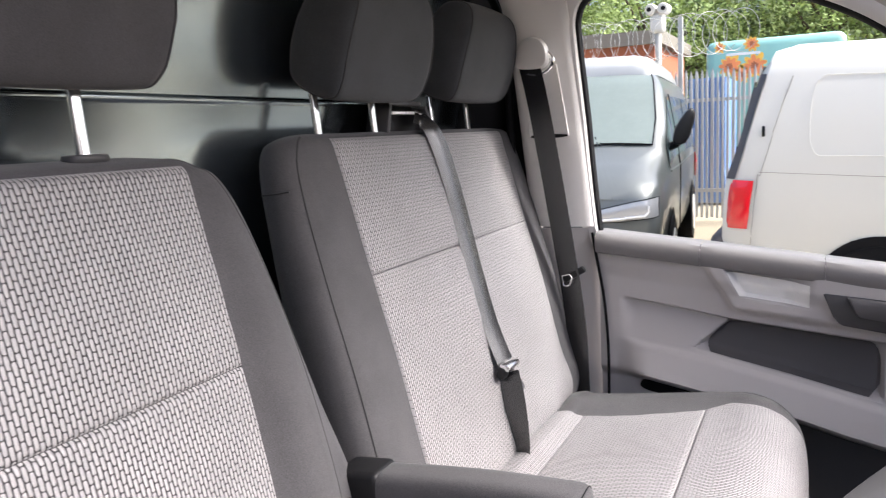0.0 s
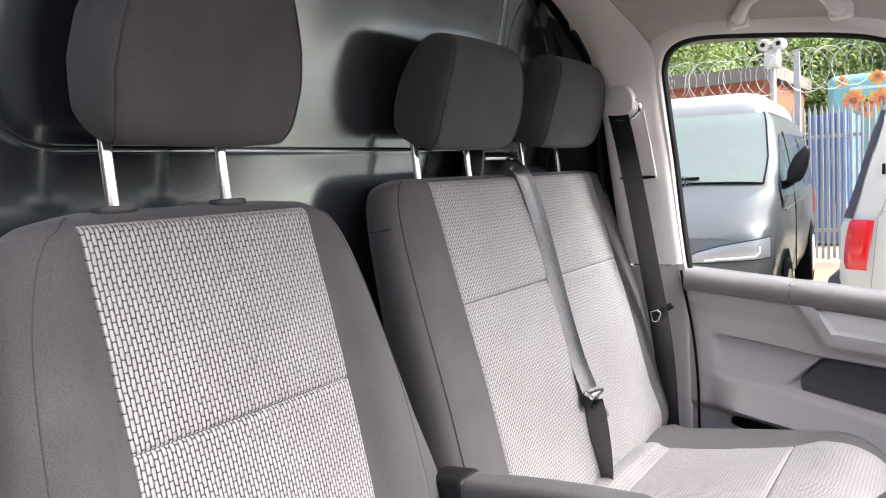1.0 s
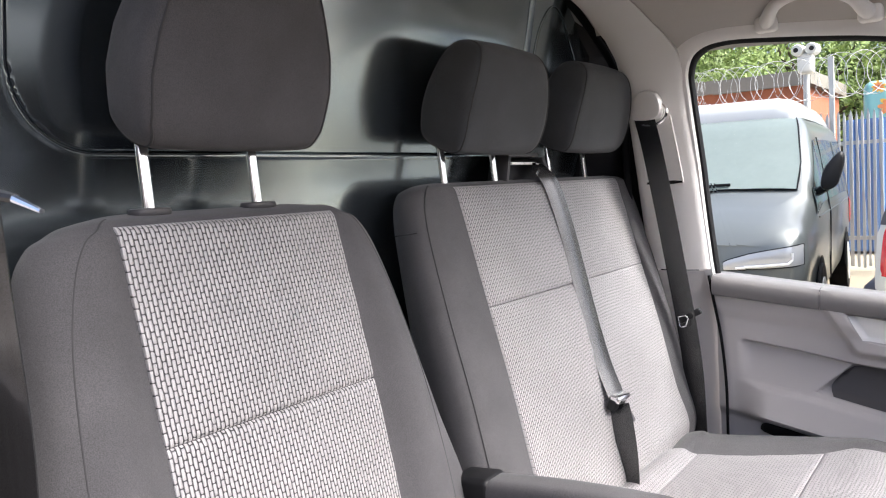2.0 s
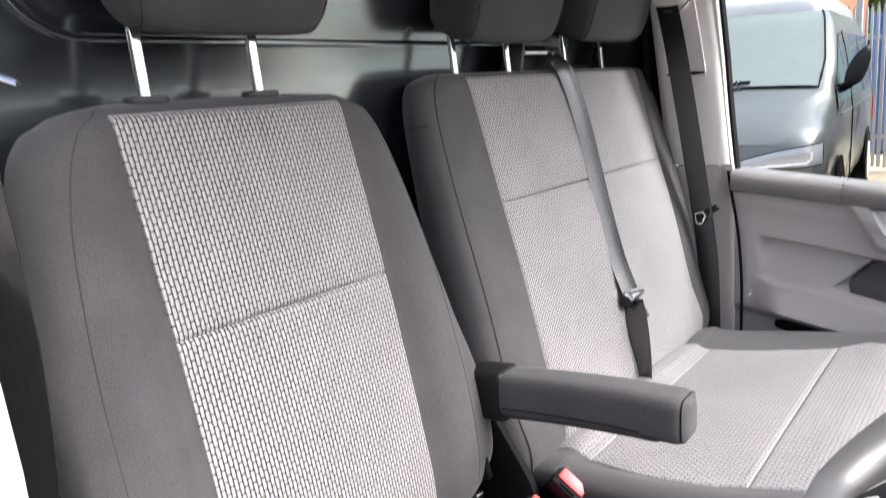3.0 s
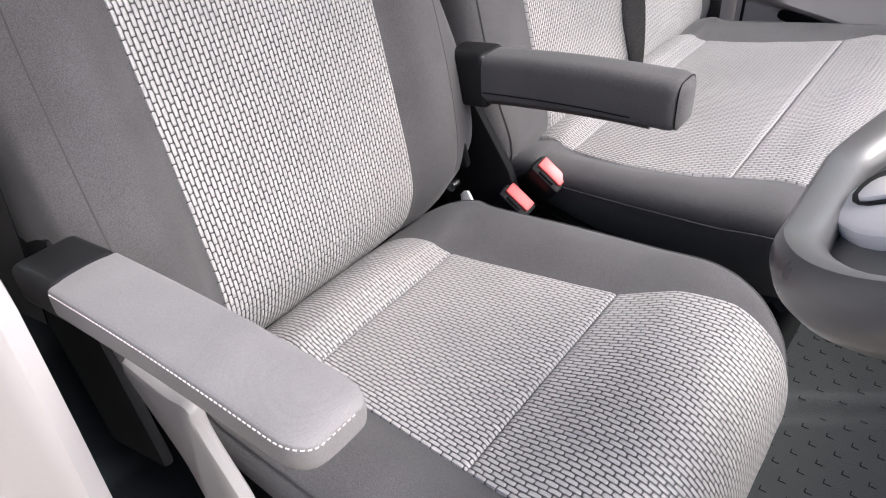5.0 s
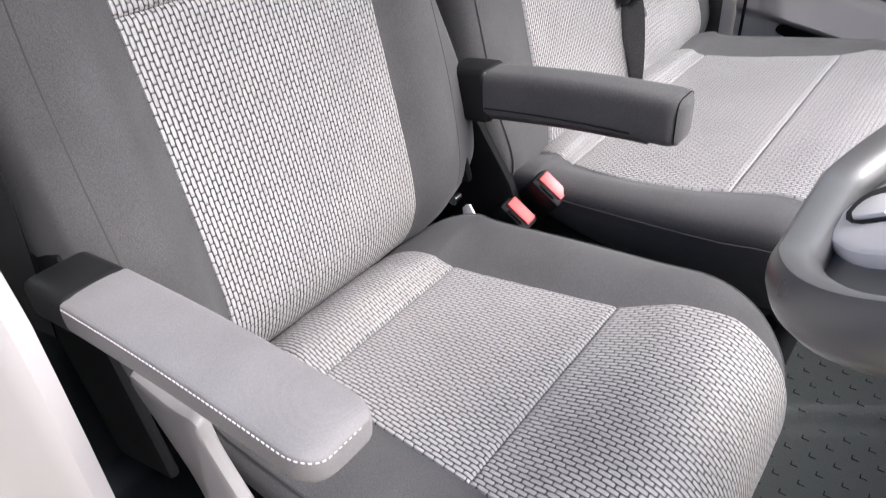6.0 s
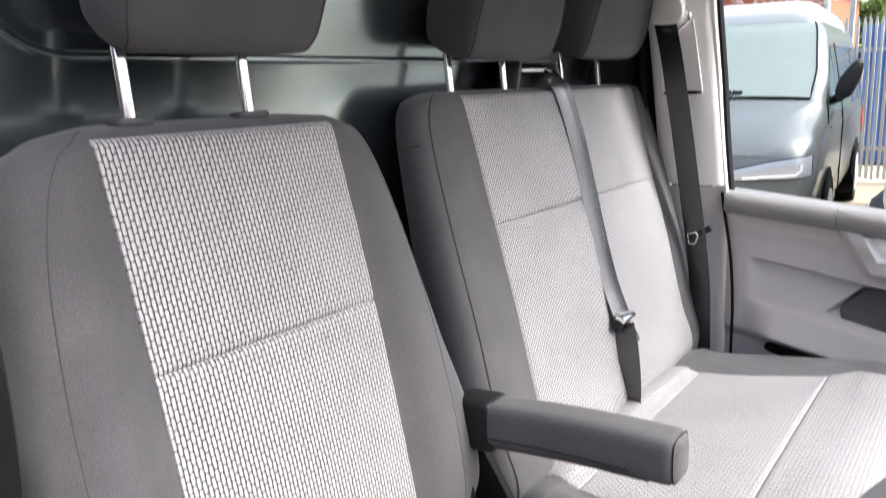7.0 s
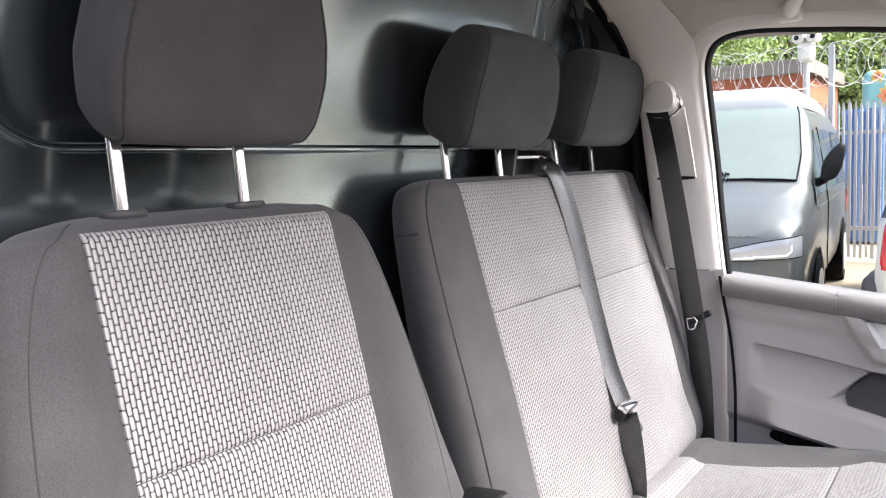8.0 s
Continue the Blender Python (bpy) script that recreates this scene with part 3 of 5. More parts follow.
BC_CY, BC_INS = 1.045, (-0.285, 0.285, ((0.05, 0.14, 0.24, 0.31, 0.36, 0.42, 0.50), (0.006, -0.008, -0.030, -0.030, -0.020, -0.010, -0.012), (-0.045, -0.044, -0.036, -0.022, -0.010, 0.030, 0.020)))
B_SEAT = [
    st(.03, .885, .03, .79, .345, .352, .0), st(.08, .914, .075, .78, .352, .362, .004), st(.12, .926, .115, .77, .356, .368, .008),
    st(.15, .920, .148, .765, .36, .372, .012), st(.26, .932, .26, .75, .366, .38, .012), st(.378, .947, .378, .745, .37, .384, .010),
    st(.45, .957, .43, .74, .368, .38, .005), st(.50, .948, .46, .735, .355, .366, .001), st(.533, .92, .475, .73, .338, .348, .0),
    st(.548, .88, .48, .725, .325, .333, .0), st(.552, .82, .485, .72, .315, .322, .0), st(.545, .77, .48, .715, .31, .316, .0)]
bench = thing("passenger_bench", "double passenger bench in grey woven and charcoal cloth", "van seat", "front seats")
bback = pad_body("backrest", B_BACK, B_CY, B_INS, bench, M_CLOTH, "charcoal cloth backrest for two", tuck=0.012)
seam = path_length(B_BACK, z=1.30)
pad_insert("lower_panel", B_BACK, B_CY, B_INS, (0.0, seam), bback, M_WEAVE, "pale grey block-weave panel", puff=0.004, tuck=(False, True))
pad_insert("upper_panel", B_BACK, B_CY, B_INS, (seam + 0.0005, path_length(B_BACK, z=1.493)), bback, M_WEAVE, "pale grey block-weave panel", puff=0.003)
for sgn in (-1, 1):
    pad_piping("piping", B_BACK, B_CY, B_INS, sgn, bback, (0.0, 0.9), r=0.0017)
bcush = pad_body("seat_cushion", B_SEAT, BC_CY, BC_INS, bench, M_CLOTH, "charcoal cloth seat cushion for two", tuck=0.14)
g1, g2 = path_length(B_SEAT, x=0.15), path_length(B_SEAT, x=0.378)
pad_insert("rear_roll", B_SEAT, BC_CY, BC_INS, (0.01, g1), bcush, M_WEAVE, "pale grey block-weave roll", puff=0.011)
pad_insert("centre_panel", B_SEAT, BC_CY, BC_INS, (g1 + 0.0005, g2), bcush, M_WEAVE, "pale grey block-weave panel", puff=0.003)
pad_insert("front_panel", B_SEAT, BC_CY, BC_INS, (g2 + 0.0005, 9.0), bcush, M_WEAVE, "pale grey block-weave panel", puff=0.004, tuck=(True, False))
for sgn in (-1, 1):
    pad_piping("piping", B_SEAT, BC_CY, BC_INS, sgn, bcush, (0.02, 0.78), r=0.0008, drop=([0.03, 0.19, 0.32, 0.40, 0.5], [0.012, 0.020, 0.026, 0.03, 0.03]))
headrest(bench, 0.884, -0.047, 1.547, 0.126, (0.795, 0.948), -0.086, 1.497, tilt=0.33, height=0.176, thick=0.095)
headrest(bench, 1.255, -0.050, 1.552, 0.129, (1.153, 1.311), -0.086, 1.503, tilt=0.33, height=0.176, thick=0.095)
bm = box((0.38, 0.64, 0.24), (0.28, BC_CY, 0.62), 0.02, 2)
part("seat_box", bm, M_BLACK, bench)
part("seam", tube([(-0.046, 0.6665, 1.428), (-0.060, 0.6645, 1.426), (-0.08, 0.665, 1.424), (-0.092, 0.668, 1.423)], 0.0012, 5), M_PIPING, bback)
# black cover over the bench hinge
o = rounded([(0.056, 1.000), (0.086, 0.955), (0.113, 0.912), (0.130, 0.84), (-0.05, 0.84), (-0.07, 1.06), (0.02, 1.06)], 1)
part("hinge_cover", prism(o, lambda u, v, w: Vector((u, 0.650 + w, v)), 0.014, 0.003), M_RUBBER, bench, "black plastic hinge cover")
# belt outlet on the crest
o = [(0.955, 1.49), (0.985, 1.535), (0.990, 1.546), (1.100, 1.546), (1.108, 1.538), (1.150, 1.49)]
outlet = part("belt_outlet", prism(o, lambda u, v, w: Vector((-0.112 + w - 0.25 * (v - 1.49), u, v)), 0.022, 0.003), M_BLACK, bench, "black plastic belt outlet with a bright bar")
part("outlet_lip", box((0.030, 0.112, 0.008), (-0.096, 1.045, 1.546), 0.003, 2), M_DARKTRIM, outlet)
for y, lean in ((0.978, 16), (1.124, -34)):
    part("outlet_cheek", box((0.034, 0.010, 0.058), (-0.092, y, 1.517), 0.004, 2, Matrix.Rotation(radians(-lean), 3, "X")), M_DARKTRIM, outlet)
part("guide_bar", box((0.008, 0.090, 0.005), (-0.080, 1.035, 1.530), 0.002, 2), M_SILVER, outlet, "bright guide bar")
part("guide_roller", tube([(-0.078, 1.072, 1.527), (-0.078, 1.094, 1.524)], 0.009, 14), M_CHROME, outlet, "chromed guide roller")


# ---- belts and buckles ----
def buckle(at, aim, up):
    """A belt buckle with a red release button on a short stalk."""
    b = thing("belt_buckle", "black belt buckle with a red release button between the seats", "belt buckle", "belt buckles")
    z = Vector(aim).normalized()
    y = (Vector(up) - z * Vector(up).dot(z)).normalized()
    x = y.cross(z)
    m = Matrix((x, y, z)).transposed().to_4x4()
    m.translation = Vector(at)
    for nm, size, off, r, mt, lb in (("housing", (0.030, 0.052, 0.075), (0, 0, -0.0375), 0.006, M_BLACK, ""), ("release_button", (0.018, 0.042, 0.012), (-0.003, 0, -0.001), 0.003, M_RED, "red release button"), ("tongue_slot", (0.005, 0.026, 0.006), (0.0085, 0, -0.0006), 0.0015, M_RUBBER, ""), ("stalk", (0.008, 0.03, 0.13), (0, 0, -0.13), 0.003, M_BLACK, "")):
        bm = box(size, off, r, 2)
        bmesh.ops.transform(bm, matrix=m, verts=bm.verts)
        part(nm, bm, mt, b, lb)
    return b


buckle((0.160, 0.672, 0.925), (0.62, -0.45, 0.72), (0.75, 0.1, -0.6))
buckle((0.125, 0.646, 0.887), (0.62, -0.45, 0.72), (0.75, 0.1, -0.6))

mid = thing("middle_seat_belt", "black middle seat belt hanging over the bench backrest", "seat belt", "seat belts")
line = smooth_line([(-0.080, 1.060, 1.524), (-0.066, 1.072, 1.514), (-0.048, 1.077, 1.487), (-0.026, 1.084, 1.41), (-0.007, 1.088, 1.325), (0.015, 1.084, 1.24), (0.043, 1.078, 1.15), (0.072, 1.074, 1.082)], 50)
part("webbing", ribbon([p + Vector((0.004, 0, 0)) for p in line], (0.24, 1, 0.05), 0.044, crown=0.004), M_WEB, mid, "black webbing with a sheen")
low = smooth_line([(0.078, 1.068, 1.074), (0.088, 1.060, 1.045), (0.097, 1.051, 1.008), (0.101, 1.048, 0.97), (0.099, 1.051, 0.935), (0.089, 1.060, 0.905), (0.066, 1.068, 0.875)], 24)
part("lower_webbing", ribbon(low, (1, -0.12, 0.05), 0.046), M_WEB, mid)
bm = box((0.016, 0.054, 0.022), (0.074, 1.072, 1.078), 0.005, 2, Matrix.Rotation(radians(15), 3, "Y"))
tg = part("tongue_grip", bm, M_BLACK, mid)
o = rounded([(-0.008, 0), (0.008, 0), (0.008, -0.034), (0.004, -0.038), (-0.004, -0.038), (-0.008, -0.034)], 1)
part("tongue", prism(o, lambda u, v, w: Vector((0.086 - v * 0.35 + w, 1.076 + u * 0.95 - v * 0.25, 1.076 + v * 0.9)), 0.003, 0.0008), M_CHROME, tg, "bright steel tongue")
bm = box((0.02, 0.05, 0.012), (0.081, 1.073, 1.088), 0.004, 2, Matrix.Rotation(radians(15), 3, "Y"))
part("tongue_bar", bm, M_CHROME, tg, "bright steel bar")

pas = thing("passenger_seat_belt", "black passenger seat belt on the pale door pillar", "seat belt", "seat belts")
line = smooth_line([(0.023, 1.385, 1.625), (0.034, 1.40, 1.55), (0.051, 1.425, 1.40), (0.070, 1.450, 1.22), (0.078, 1.457, 1.15), (0.088, 1.460, 1.05), (0.094, 1.455, 0.93), (0.094, 1.455, 0.85)], 40)
part("webbing", ribbon([p - Vector((0, 0.004, 0)) for p in line], (1, -0.32, 0.08), 0.053), M_WEB, pas, "black webbing")
cover = rounded([(-0.041, -0.030), (-0.038, -0.004), (-0.024, 0.024), (0.0, 0.030), (0.026, 0.025), (0.042, -0.002), (0.038, -0.034), (0.0, -0.036)], 2)
bm = prism(cover, lambda u, v, w: Vector((0.027 + u, 1.372 + (0.032 - w) * 0.9 - u * 0.25, 1.648 + v)), 0.032, 0.010)
cov = part("anchor_cover", bm, M_CREAM, pas, "pale grey plastic anchor cover")
ring = [(0.037 + 0.039 * math.cos(a), 1.386 - 0.010 * math.cos(a), 1.626 + 0.024 * math.sin(a)) for a in [2 * math.pi * k / 24 for k in range(24)]]
part("guide_ring", tube(ring, 0.004, 8, closed=True), M_CHROME, cov)
bm = box((0.054, 0.012, 0.015), (0.088, 1.450, 1.176), 0.004, 2, Matrix.Rotation(radians(-30), 3, "Y"))
tg = part("tongue_grip", bm, M_BLACK, pas)
loop = [(0.074 + u, 1.4405, 1.165 + v) for u, v in ((-0.010, 0.008), (0.006, 0.012), (0.012, 0.006), (0.006, -0.012), (-0.004, -0.015), (-0.008, -0.012))]
part("tongue", tube(loop, 0.0017, 6, closed=True), M_CHROME, tg, "small bright steel tongue")

drv = thing("driver_seat_belt", "black driver's seat belt on the pillar with its tongue", "seat belt", "seat belts")
line = smooth_line([(0.03, 0.045, 1.80), (0.062, 0.040, 1.60), (0.060, 0.045, 1.45), (0.046, 0.055, 1.30), (0.01, 0.06, 1.15), (-0.05, 0.07, 1.0)], 30)
part("webbing", ribbon(line, (1, 0.3, 0.1), 0.047), M_WEB, drv, "black webbing")
bm = tube(smooth_line([(0.075, 0.035, 1.500), (0.125, 0.030, 1.502), (0.162, 0.028, 1.499)], 8), [0.007, 0.007, 0.007, 0.006, 0.005, 0.004, 0.0035, 0.003], 8)
tg = part("tongue_grip", bm, M_BLACK, drv)
bm = tube([(0.160, 0.028, 1.499), (0.204, 0.024, 1.490)], [0.0028, 0.0016], 8)
part("tongue", bm, M_CHROME, tg, "bright steel tongue")
bm = tube([(0.074, 0.036, 1.470), (0.080, 0.026, 1.470)], 0.009, 12)
part("stop_button", bm, M_BLACK, drv)


# ---- cab shell ----
def smoothstep(a, b, x):
    t = min(1, max(0, (x - a) / (b - a)))
    return t * t * (3 - 2 * t)


def round_rect(y, z, y0, y1, z0, z1, r):
    """Signed distance to a rounded rectangle (inside: minus)."""
    cy, cz, hy, hz = (y0 + y1) / 2, (z0 + z1) / 2, (y1 - y0) / 2 - r, (z1 - z0) / 2 - r
    dy, dz = abs(y - cy) - hy, abs(z - cz) - hz
    return math.hypot(max(dy, 0), max(dz, 0)) + min(max(dy, dz), 0) - r


def bulkhead_x(y, z):
    x = -0.140 + 1.25 * max(0, min(z, 1.55) - 1.465) ** 2 + 0.2 * max(0, z - 1.55)
    d = round_rect(y, z, 0.148, 1.10, 1.549, 2.4, 0.092)
    x -= 0.007 * (1 - smoothstep(-0.005, 0.0, d))
    x += 0.0005 * math.exp(-((d - 0.003) / 0.0022) ** 2)
    x += 0.0012 * noise.noise(Vector((y * 3.1, z * 3.7, 1.0))) + 0.0005 * noise.noise(Vector((y * 9, z * 9, 4.0)))
    return x - 0.02 * smoothstep(1.35, 1.56, y) - (0.2 * max(0, z - 1.55)) * smoothstep(1.10, 1.45, y)


def steps(*runs):
    """Numbers from run to run: (start, end, step)."""
    out = []
    for a, b, d in runs:
        n = max(1, round((b - a) / d))
        out += [a + (b - a) * k / n for k in range(n)]
    return out + [runs[-1][1]]


ys = steps((-0.06, 0.14, 0.008), (0.14, 0.27, 0.0025), (0.27, 1.07, 0.01), (1.07, 1.36, 0.004), (1.36, 1.58, 0.01))
zs = steps((0.46, 1.53, 0.012), (1.53, 1.57, 0.0009), (1.57, 1.67, 0.003), (1.67, 1.92, 0.005))
bm = sheet([[(bulkhead_x(y, z), y, z) for y in ys] for z in zs])
wall = part("wall_bulkhead", bm, M_PAINT)
tagged(wall, "glossy black painted steel bulkhead with pressed panels behind the seats", "bulkhead", kind="structure")

arch = smooth_line([(1.122, 0, 1.56), (1.121, 0, 1.66), (1.123, 0, 1.767), (1.15, 0, 1.823), (1.197, 0, 1.847), (1.258, 0, 1.836), (1.302, 0, 1.806), (1.345, 0, 1.768), (1.40, 0, 1.70), (1.42, 0, 1.62)], 60)
part("pressed_bead", tube([(bulkhead_x(p.x, p.z) + 0.0005, p.x, p.z) for p in arch], 0.0024, 8), M_PAINT, wall)

# floor of the cab with its rubber covering
bm = box((2.4, 1.66, 0.06), (1.0, 0.75, 0.465))
tagged(part("floor", bm, M_BLACK, smooth=False), "dark cab floor under the rubber mat", "floor", kind="structure")


def mat_z(x, y):
    edge = 0.86 + 0.66 * (x - 0.517)
    return 0.505 + 0.028 * smoothstep(-0.02, 0.015, y - edge) + 0.0012 * noise.noise(Vector((x * 6, y * 6, 0)))


mx = [0.0 + 1.5 * k / 120 for k in range(121)]
my = [0.0 + 1.5 * k / 120 for k in range(121)]
rows = [[(x, y, mat_z(x, y)) for y in my] for x in mx]
fm = thing("floor_mat", "dark grey grained rubber cab mat with small grip marks", "floor mat")
part("mat_sheet", sheet(rows), M_MAT, fm)

vs, fs = [], []
for i in range(25):
    for j in range(22):
        x = 0.30 + 0.036 * i + 0.018 * (j % 2)
        y = 0.62 + 0.031 * j
        z = mat_z(x, y) + 0.0008
        for (a0, b0, a1, b1) in ((0, 0, 0.011, 0.0016), (0, 0, 0.0016, 0.009)):
            n0 = len(vs)
            for zz_, k in ((0.0, 0.0), (0.0006, 0.0004)):
                vs += [(x + a0 + k, y + b0 + k, z + zz_), (x + a1 - k, y + b0 + k, z + zz_), (x + a1 - k, y + b1 - k, z + zz_), (x + a0 + k, y + b1 - k, z + zz_)]
            fs += [(n0 + 4, n0 + 5, n0 + 6, n0 + 7)] + [(n0 + q, n0 + (q + 1) % 4, n0 + 4 + (q + 1) % 4, n0 + 4 + q) for q in range(4)]
me = bpy.data.meshes.new("grip_relief")
me.from_pydata(vs, [], fs)
me.materials.append(M_RUBBER)
gm = new("grip_relief", me)
gm.parent = fm
tagged(gm, "small dark raised grip marks", kind="stuff")

# roof lining, windscreen surround and front bulkhead
LINE = [(1.33, 1.80), (1.30, 1.845), (1.22, 1.885), (1.0, 1.91), (0.75, 1.915), (0.5, 1.91), (0.28, 1.885), (0.2, 1.845), (0.17, 1.80)]
bm = sheet([[(x, p[0], p[1] - 0.10 * max(0, x - 0.75) ** 1.5) for p in smooth_line([(a, b, 0) for a, b in LINE], 40)] for x in [-0.055 + 0.795 * k / 24 for k in range(25)]])
tagged(part("ceiling", bm, M_LINER), "beige-grey cloth headliner", "headliner", kind="structure")
bm = sheet([[(x, p[0] * 1.0, p[1] + 0.03 - 0.10 * max(0, x - 0.75) ** 1.5) for p in smooth_line([(a, b, 0) for a, b in [(1.42, 1.80)] + LINE[1:-1] + [(0.12, 1.80)]], 40)] for x in [-0.3 + 1.06 * k / 12 for k in range(13)]])
tagged(part("roof_skin", bm, M_BODY), "white painted steel cab roof skin", "roof", kind="structure")
bm = box((0.9, 1.6, 0.91), (1.55, 0.75, 0.925), 0.08, 4)
tagged(part("wall_front", bm, M_RUBBER), "dark plain dashboard block closing the cab in front", "dashboard", kind="structure")


# side of the cab (tumblehome): inner face at height z
def side_y(z):
    return float(np.interp(z, [0.4, 1.0, 1.25, 1.5, 1.65, 1.75, 1.85], [1.53, 1.53, 1.515, 1.462, 1.415, 1.375, 1.325]))


# door window opening, as an outline in (x, z)
OPEN = [(0.134, 1.257), (0.128, 1.40), (0.125, 1.56), (0.124, 1.66), (0.128, 1.705), (0.149, 1.735), (0.20, 1.745), (0.30, 1.736), (0.44, 1.716), (0.52, 1.695), (0.62, 1.646), (0.72, 1.570), (0.84, 1.455), (0.95, 1.32), (1.02, 1.21), (1.01, 1.165), (0.95, 1.167), (0.6, 1.205), (0.3, 1.240)]


def outline3(grow, off):
    pts = smooth_line([(x, 0, z) for x, z in OPEN] + [(OPEN[0][0], 0, OPEN[0][1])], 140)[:-1]
    c = Vector((0.55, 0, 1.45))
    out = []
    for i, p in enumerate(pts):
        a, b = pts[i - 1], pts[(i + 1) % len(pts)]
        t = (b - a).normalized()
        n = Vector((-t.z, 0, t.x))
        if n.dot(p - c) < 0:
            n = -n
        q = p + n * grow
        out.append(Vector((q.x, side_y(q.z) + off, q.z)))
    return out


door = thing("passenger_door", "grey plastic-trimmed passenger door with a closed window", "van door")
ring = [outline3(0.0, 0.017), outline3(0.0, 0.008), outline3(0.003, 0.002), outline3(0.008, 0.0)]
part("window_seal", sheet([r + [r[0]] for r in ring]), M_RUBBER, door, "black rubber window seal")
bm = sheet([r + [r[0]] for r in (outline3(0.007, 0.001), outline3(0.012, -0.005), outline3(0.028, -0.006), outline3(0.045, 0.004))])
part("window_frame", bm, M_CREAM, door, "pale grey frame round the window")
pts = outline3(0.004, 0.016)
bm = bmesh.new()
bm.faces.new([bm.verts.new(p) for p in pts])
bmesh.ops.triangulate(bm, faces=bm.faces[:])
gl = part("window_pane", bm, M_GLASS, door, "clear closed window pane", smooth=False)
gl.visible_shadow = False

# side wall above the window and the pillar behind the door
rows = []
for k in range(40):
    x = 0.0 + 0.75 * k / 39
    zlow = float(np.interp(x, [0.0, 0.2, 0.44, 0.52, 0.62, 0.75], [1.775, 1.775, 1.757, 1.738, 1.690, 1.593]))
    rows.append([(x, side_y(zlow - 0.03) + 0.012, zlow - 0.035), (x, side_y(zlow) - 0.004, zlow), (x, side_y(zlow + 0.04) - 0.012, zlow + 0.04), (x, 1.31, max(zlow + 0.07, 1.815)), (x, 1.29, 1.86)])
tagged(part("trim_roof_side", sheet(rows), M_LINER), "beige-grey lining along the roof side", "trim", kind="structure")


def pillar(name, zs, front, rear, material, lift=0.0):
    """A pillar trim from its front and rear edge (x at each height), bulged, with rounded edges."""
    rows = []
    n = 50
    for k in range(n):
        z = zs[0] + (zs[-1] - zs[0]) * k / (n - 1)
        xf, xr = float(np.interp(z, zs, front)), float(np.interp(z, zs, rear))
        top = smoothstep(1.66, 1.76, z)
        y = min(side_y(z) - lift, float(np.interp(z, [1.70, 1.75, 1.80, 1.845, 1.885, 1.90], [1.6, 1.40, 1.329, 1.298, 1.219, 1.18]))) - 0.004 * top
        row = []
        for f, d in ((0, 0.05), (0.0, 0.012), (0.04, 0.003), (0.12, -0.002), (0.35, -0.010), (0.6, -0.012), (0.85, -0.008), (0.96, 0.0), (1.0, 0.012), (1.0, 0.06)):
            if d < 0.04:
                d = d + (-0.001 - d) * top
            row.append((xf + (xr - xf) * f, y + d, z))
        rows.append(row)
    return part(name, sheet(rows), material)


p1 = pillar("trim_pillar_upper", [1.275, 1.4, 1.5, 1.63, 1.70, 1.745, 1.79, 1.84, 1.89], [0.122, 0.117, 0.113, 0.108, 0.108, 0.108, 0.082, 0.048, 0.010], [-0.026, -0.028, -0.030, -0.028, -0.026, -0.026, -0.040, -0.060, -0.082], M_CREAM, 0.012)
tagged(p1, "pale grey plastic upper pillar trim beside the door", "pillar trim", kind="structure")
p2 = pillar("trim_pillar_lower", [0.52, 0.93, 1.1, 1.271], [0.150, 0.142, 0.133, 0.118], [-0.03, -0.025, -0.02, -0.015], M_TRIM, 0.004)
tagged(p2, "mid grey plastic lower pillar trim beside the door", "pillar trim", kind="structure")
# dark recess plate with a slot for the belt height slider
sl = thing("belt_slider_panel", "pale grey belt slider panel on the door pillar", "slider panel")
for xa, xb in ((0.074, 0.084), (0.004, 0.0)):
    edge = smooth_line([(xa, side_y(1.62) - 0.0215, 1.62), ((xa + xb) / 2, side_y(1.55) - 0.0225, 1.55), (xb, side_y(1.476) - 0.0235, 1.476)], 12)
    part("panel_edge", tube(edge, 0.0022, 6), M_CREAM, sl)
o = rounded([(0.0, -0.004), (0.082, -0.004), (0.082, 0.004), (0.0, 0.004)], 1)
part("slot", prism(o, lambda u, v, w: Vector((u, side_y(1.476 + v) - 0.0245 + w, 1.476 + v)), 0.01, 0.001), M_RUBBER, sl, "dark slot")
# black sheet for the shade in the gap between bulkhead and pillar, and the seal
gap_y = [(0.5, 1.37), (1.3, 1.37), (1.5, 1.37), (1.62, 1.38), (1.70, 1.43), (1.781, 1.45), (1.817, 1.407), (1.85, 1.35), (1.874, 1.30), (1.90, 1.22), (1.93, 1.10)]
bm = sheet([[(-0.150, y - 0.006, z), (-0.131, y, z), (-0.126, y + 0.012, z), (-0.10, y + 0.05, z), (-0.07, max(y + 0.07, side_y(min(z, 1.85)) + 0.03), z), (0.0, max(y + 0.08, side_y(min(z, 1.85)) + 0.05), z)] for z, y in gap_y])
tagged(part("trim_gap_shade", bm, M_RUBBER), "black sheet standing for the shade between bulkhead and pillar", "trim", kind="structure")
seal = smooth_line([(-0.055, 1.475, 1.25), (-0.05, 1.455, 1.5), (-0.045, 1.43, 1.68), (-0.052, 1.40, 1.745), (-0.072, 1.368, 1.80), (-0.095, 1.32, 1.86), (-0.11, 1.25, 1.90)], 40)
tagged(part("trim_seal", tube(seal, 0.009, 10), M_RUBBER), "black rubber edge seal along the bulkhead", "seal", kind="structure")

# windscreen pillar on the far side
bm = tube(smooth_line([(0.70, 1.385, 1.74), (0.90, 1.41, 1.60), (1.10, 1.44, 1.40), (1.30, 1.47, 1.16)], 16), 0.035, 10)
tagged(part("trim_windscreen_pillar", bm, M_CREAM), "pale grey windscreen pillar trim", "pillar trim", kind="structure")

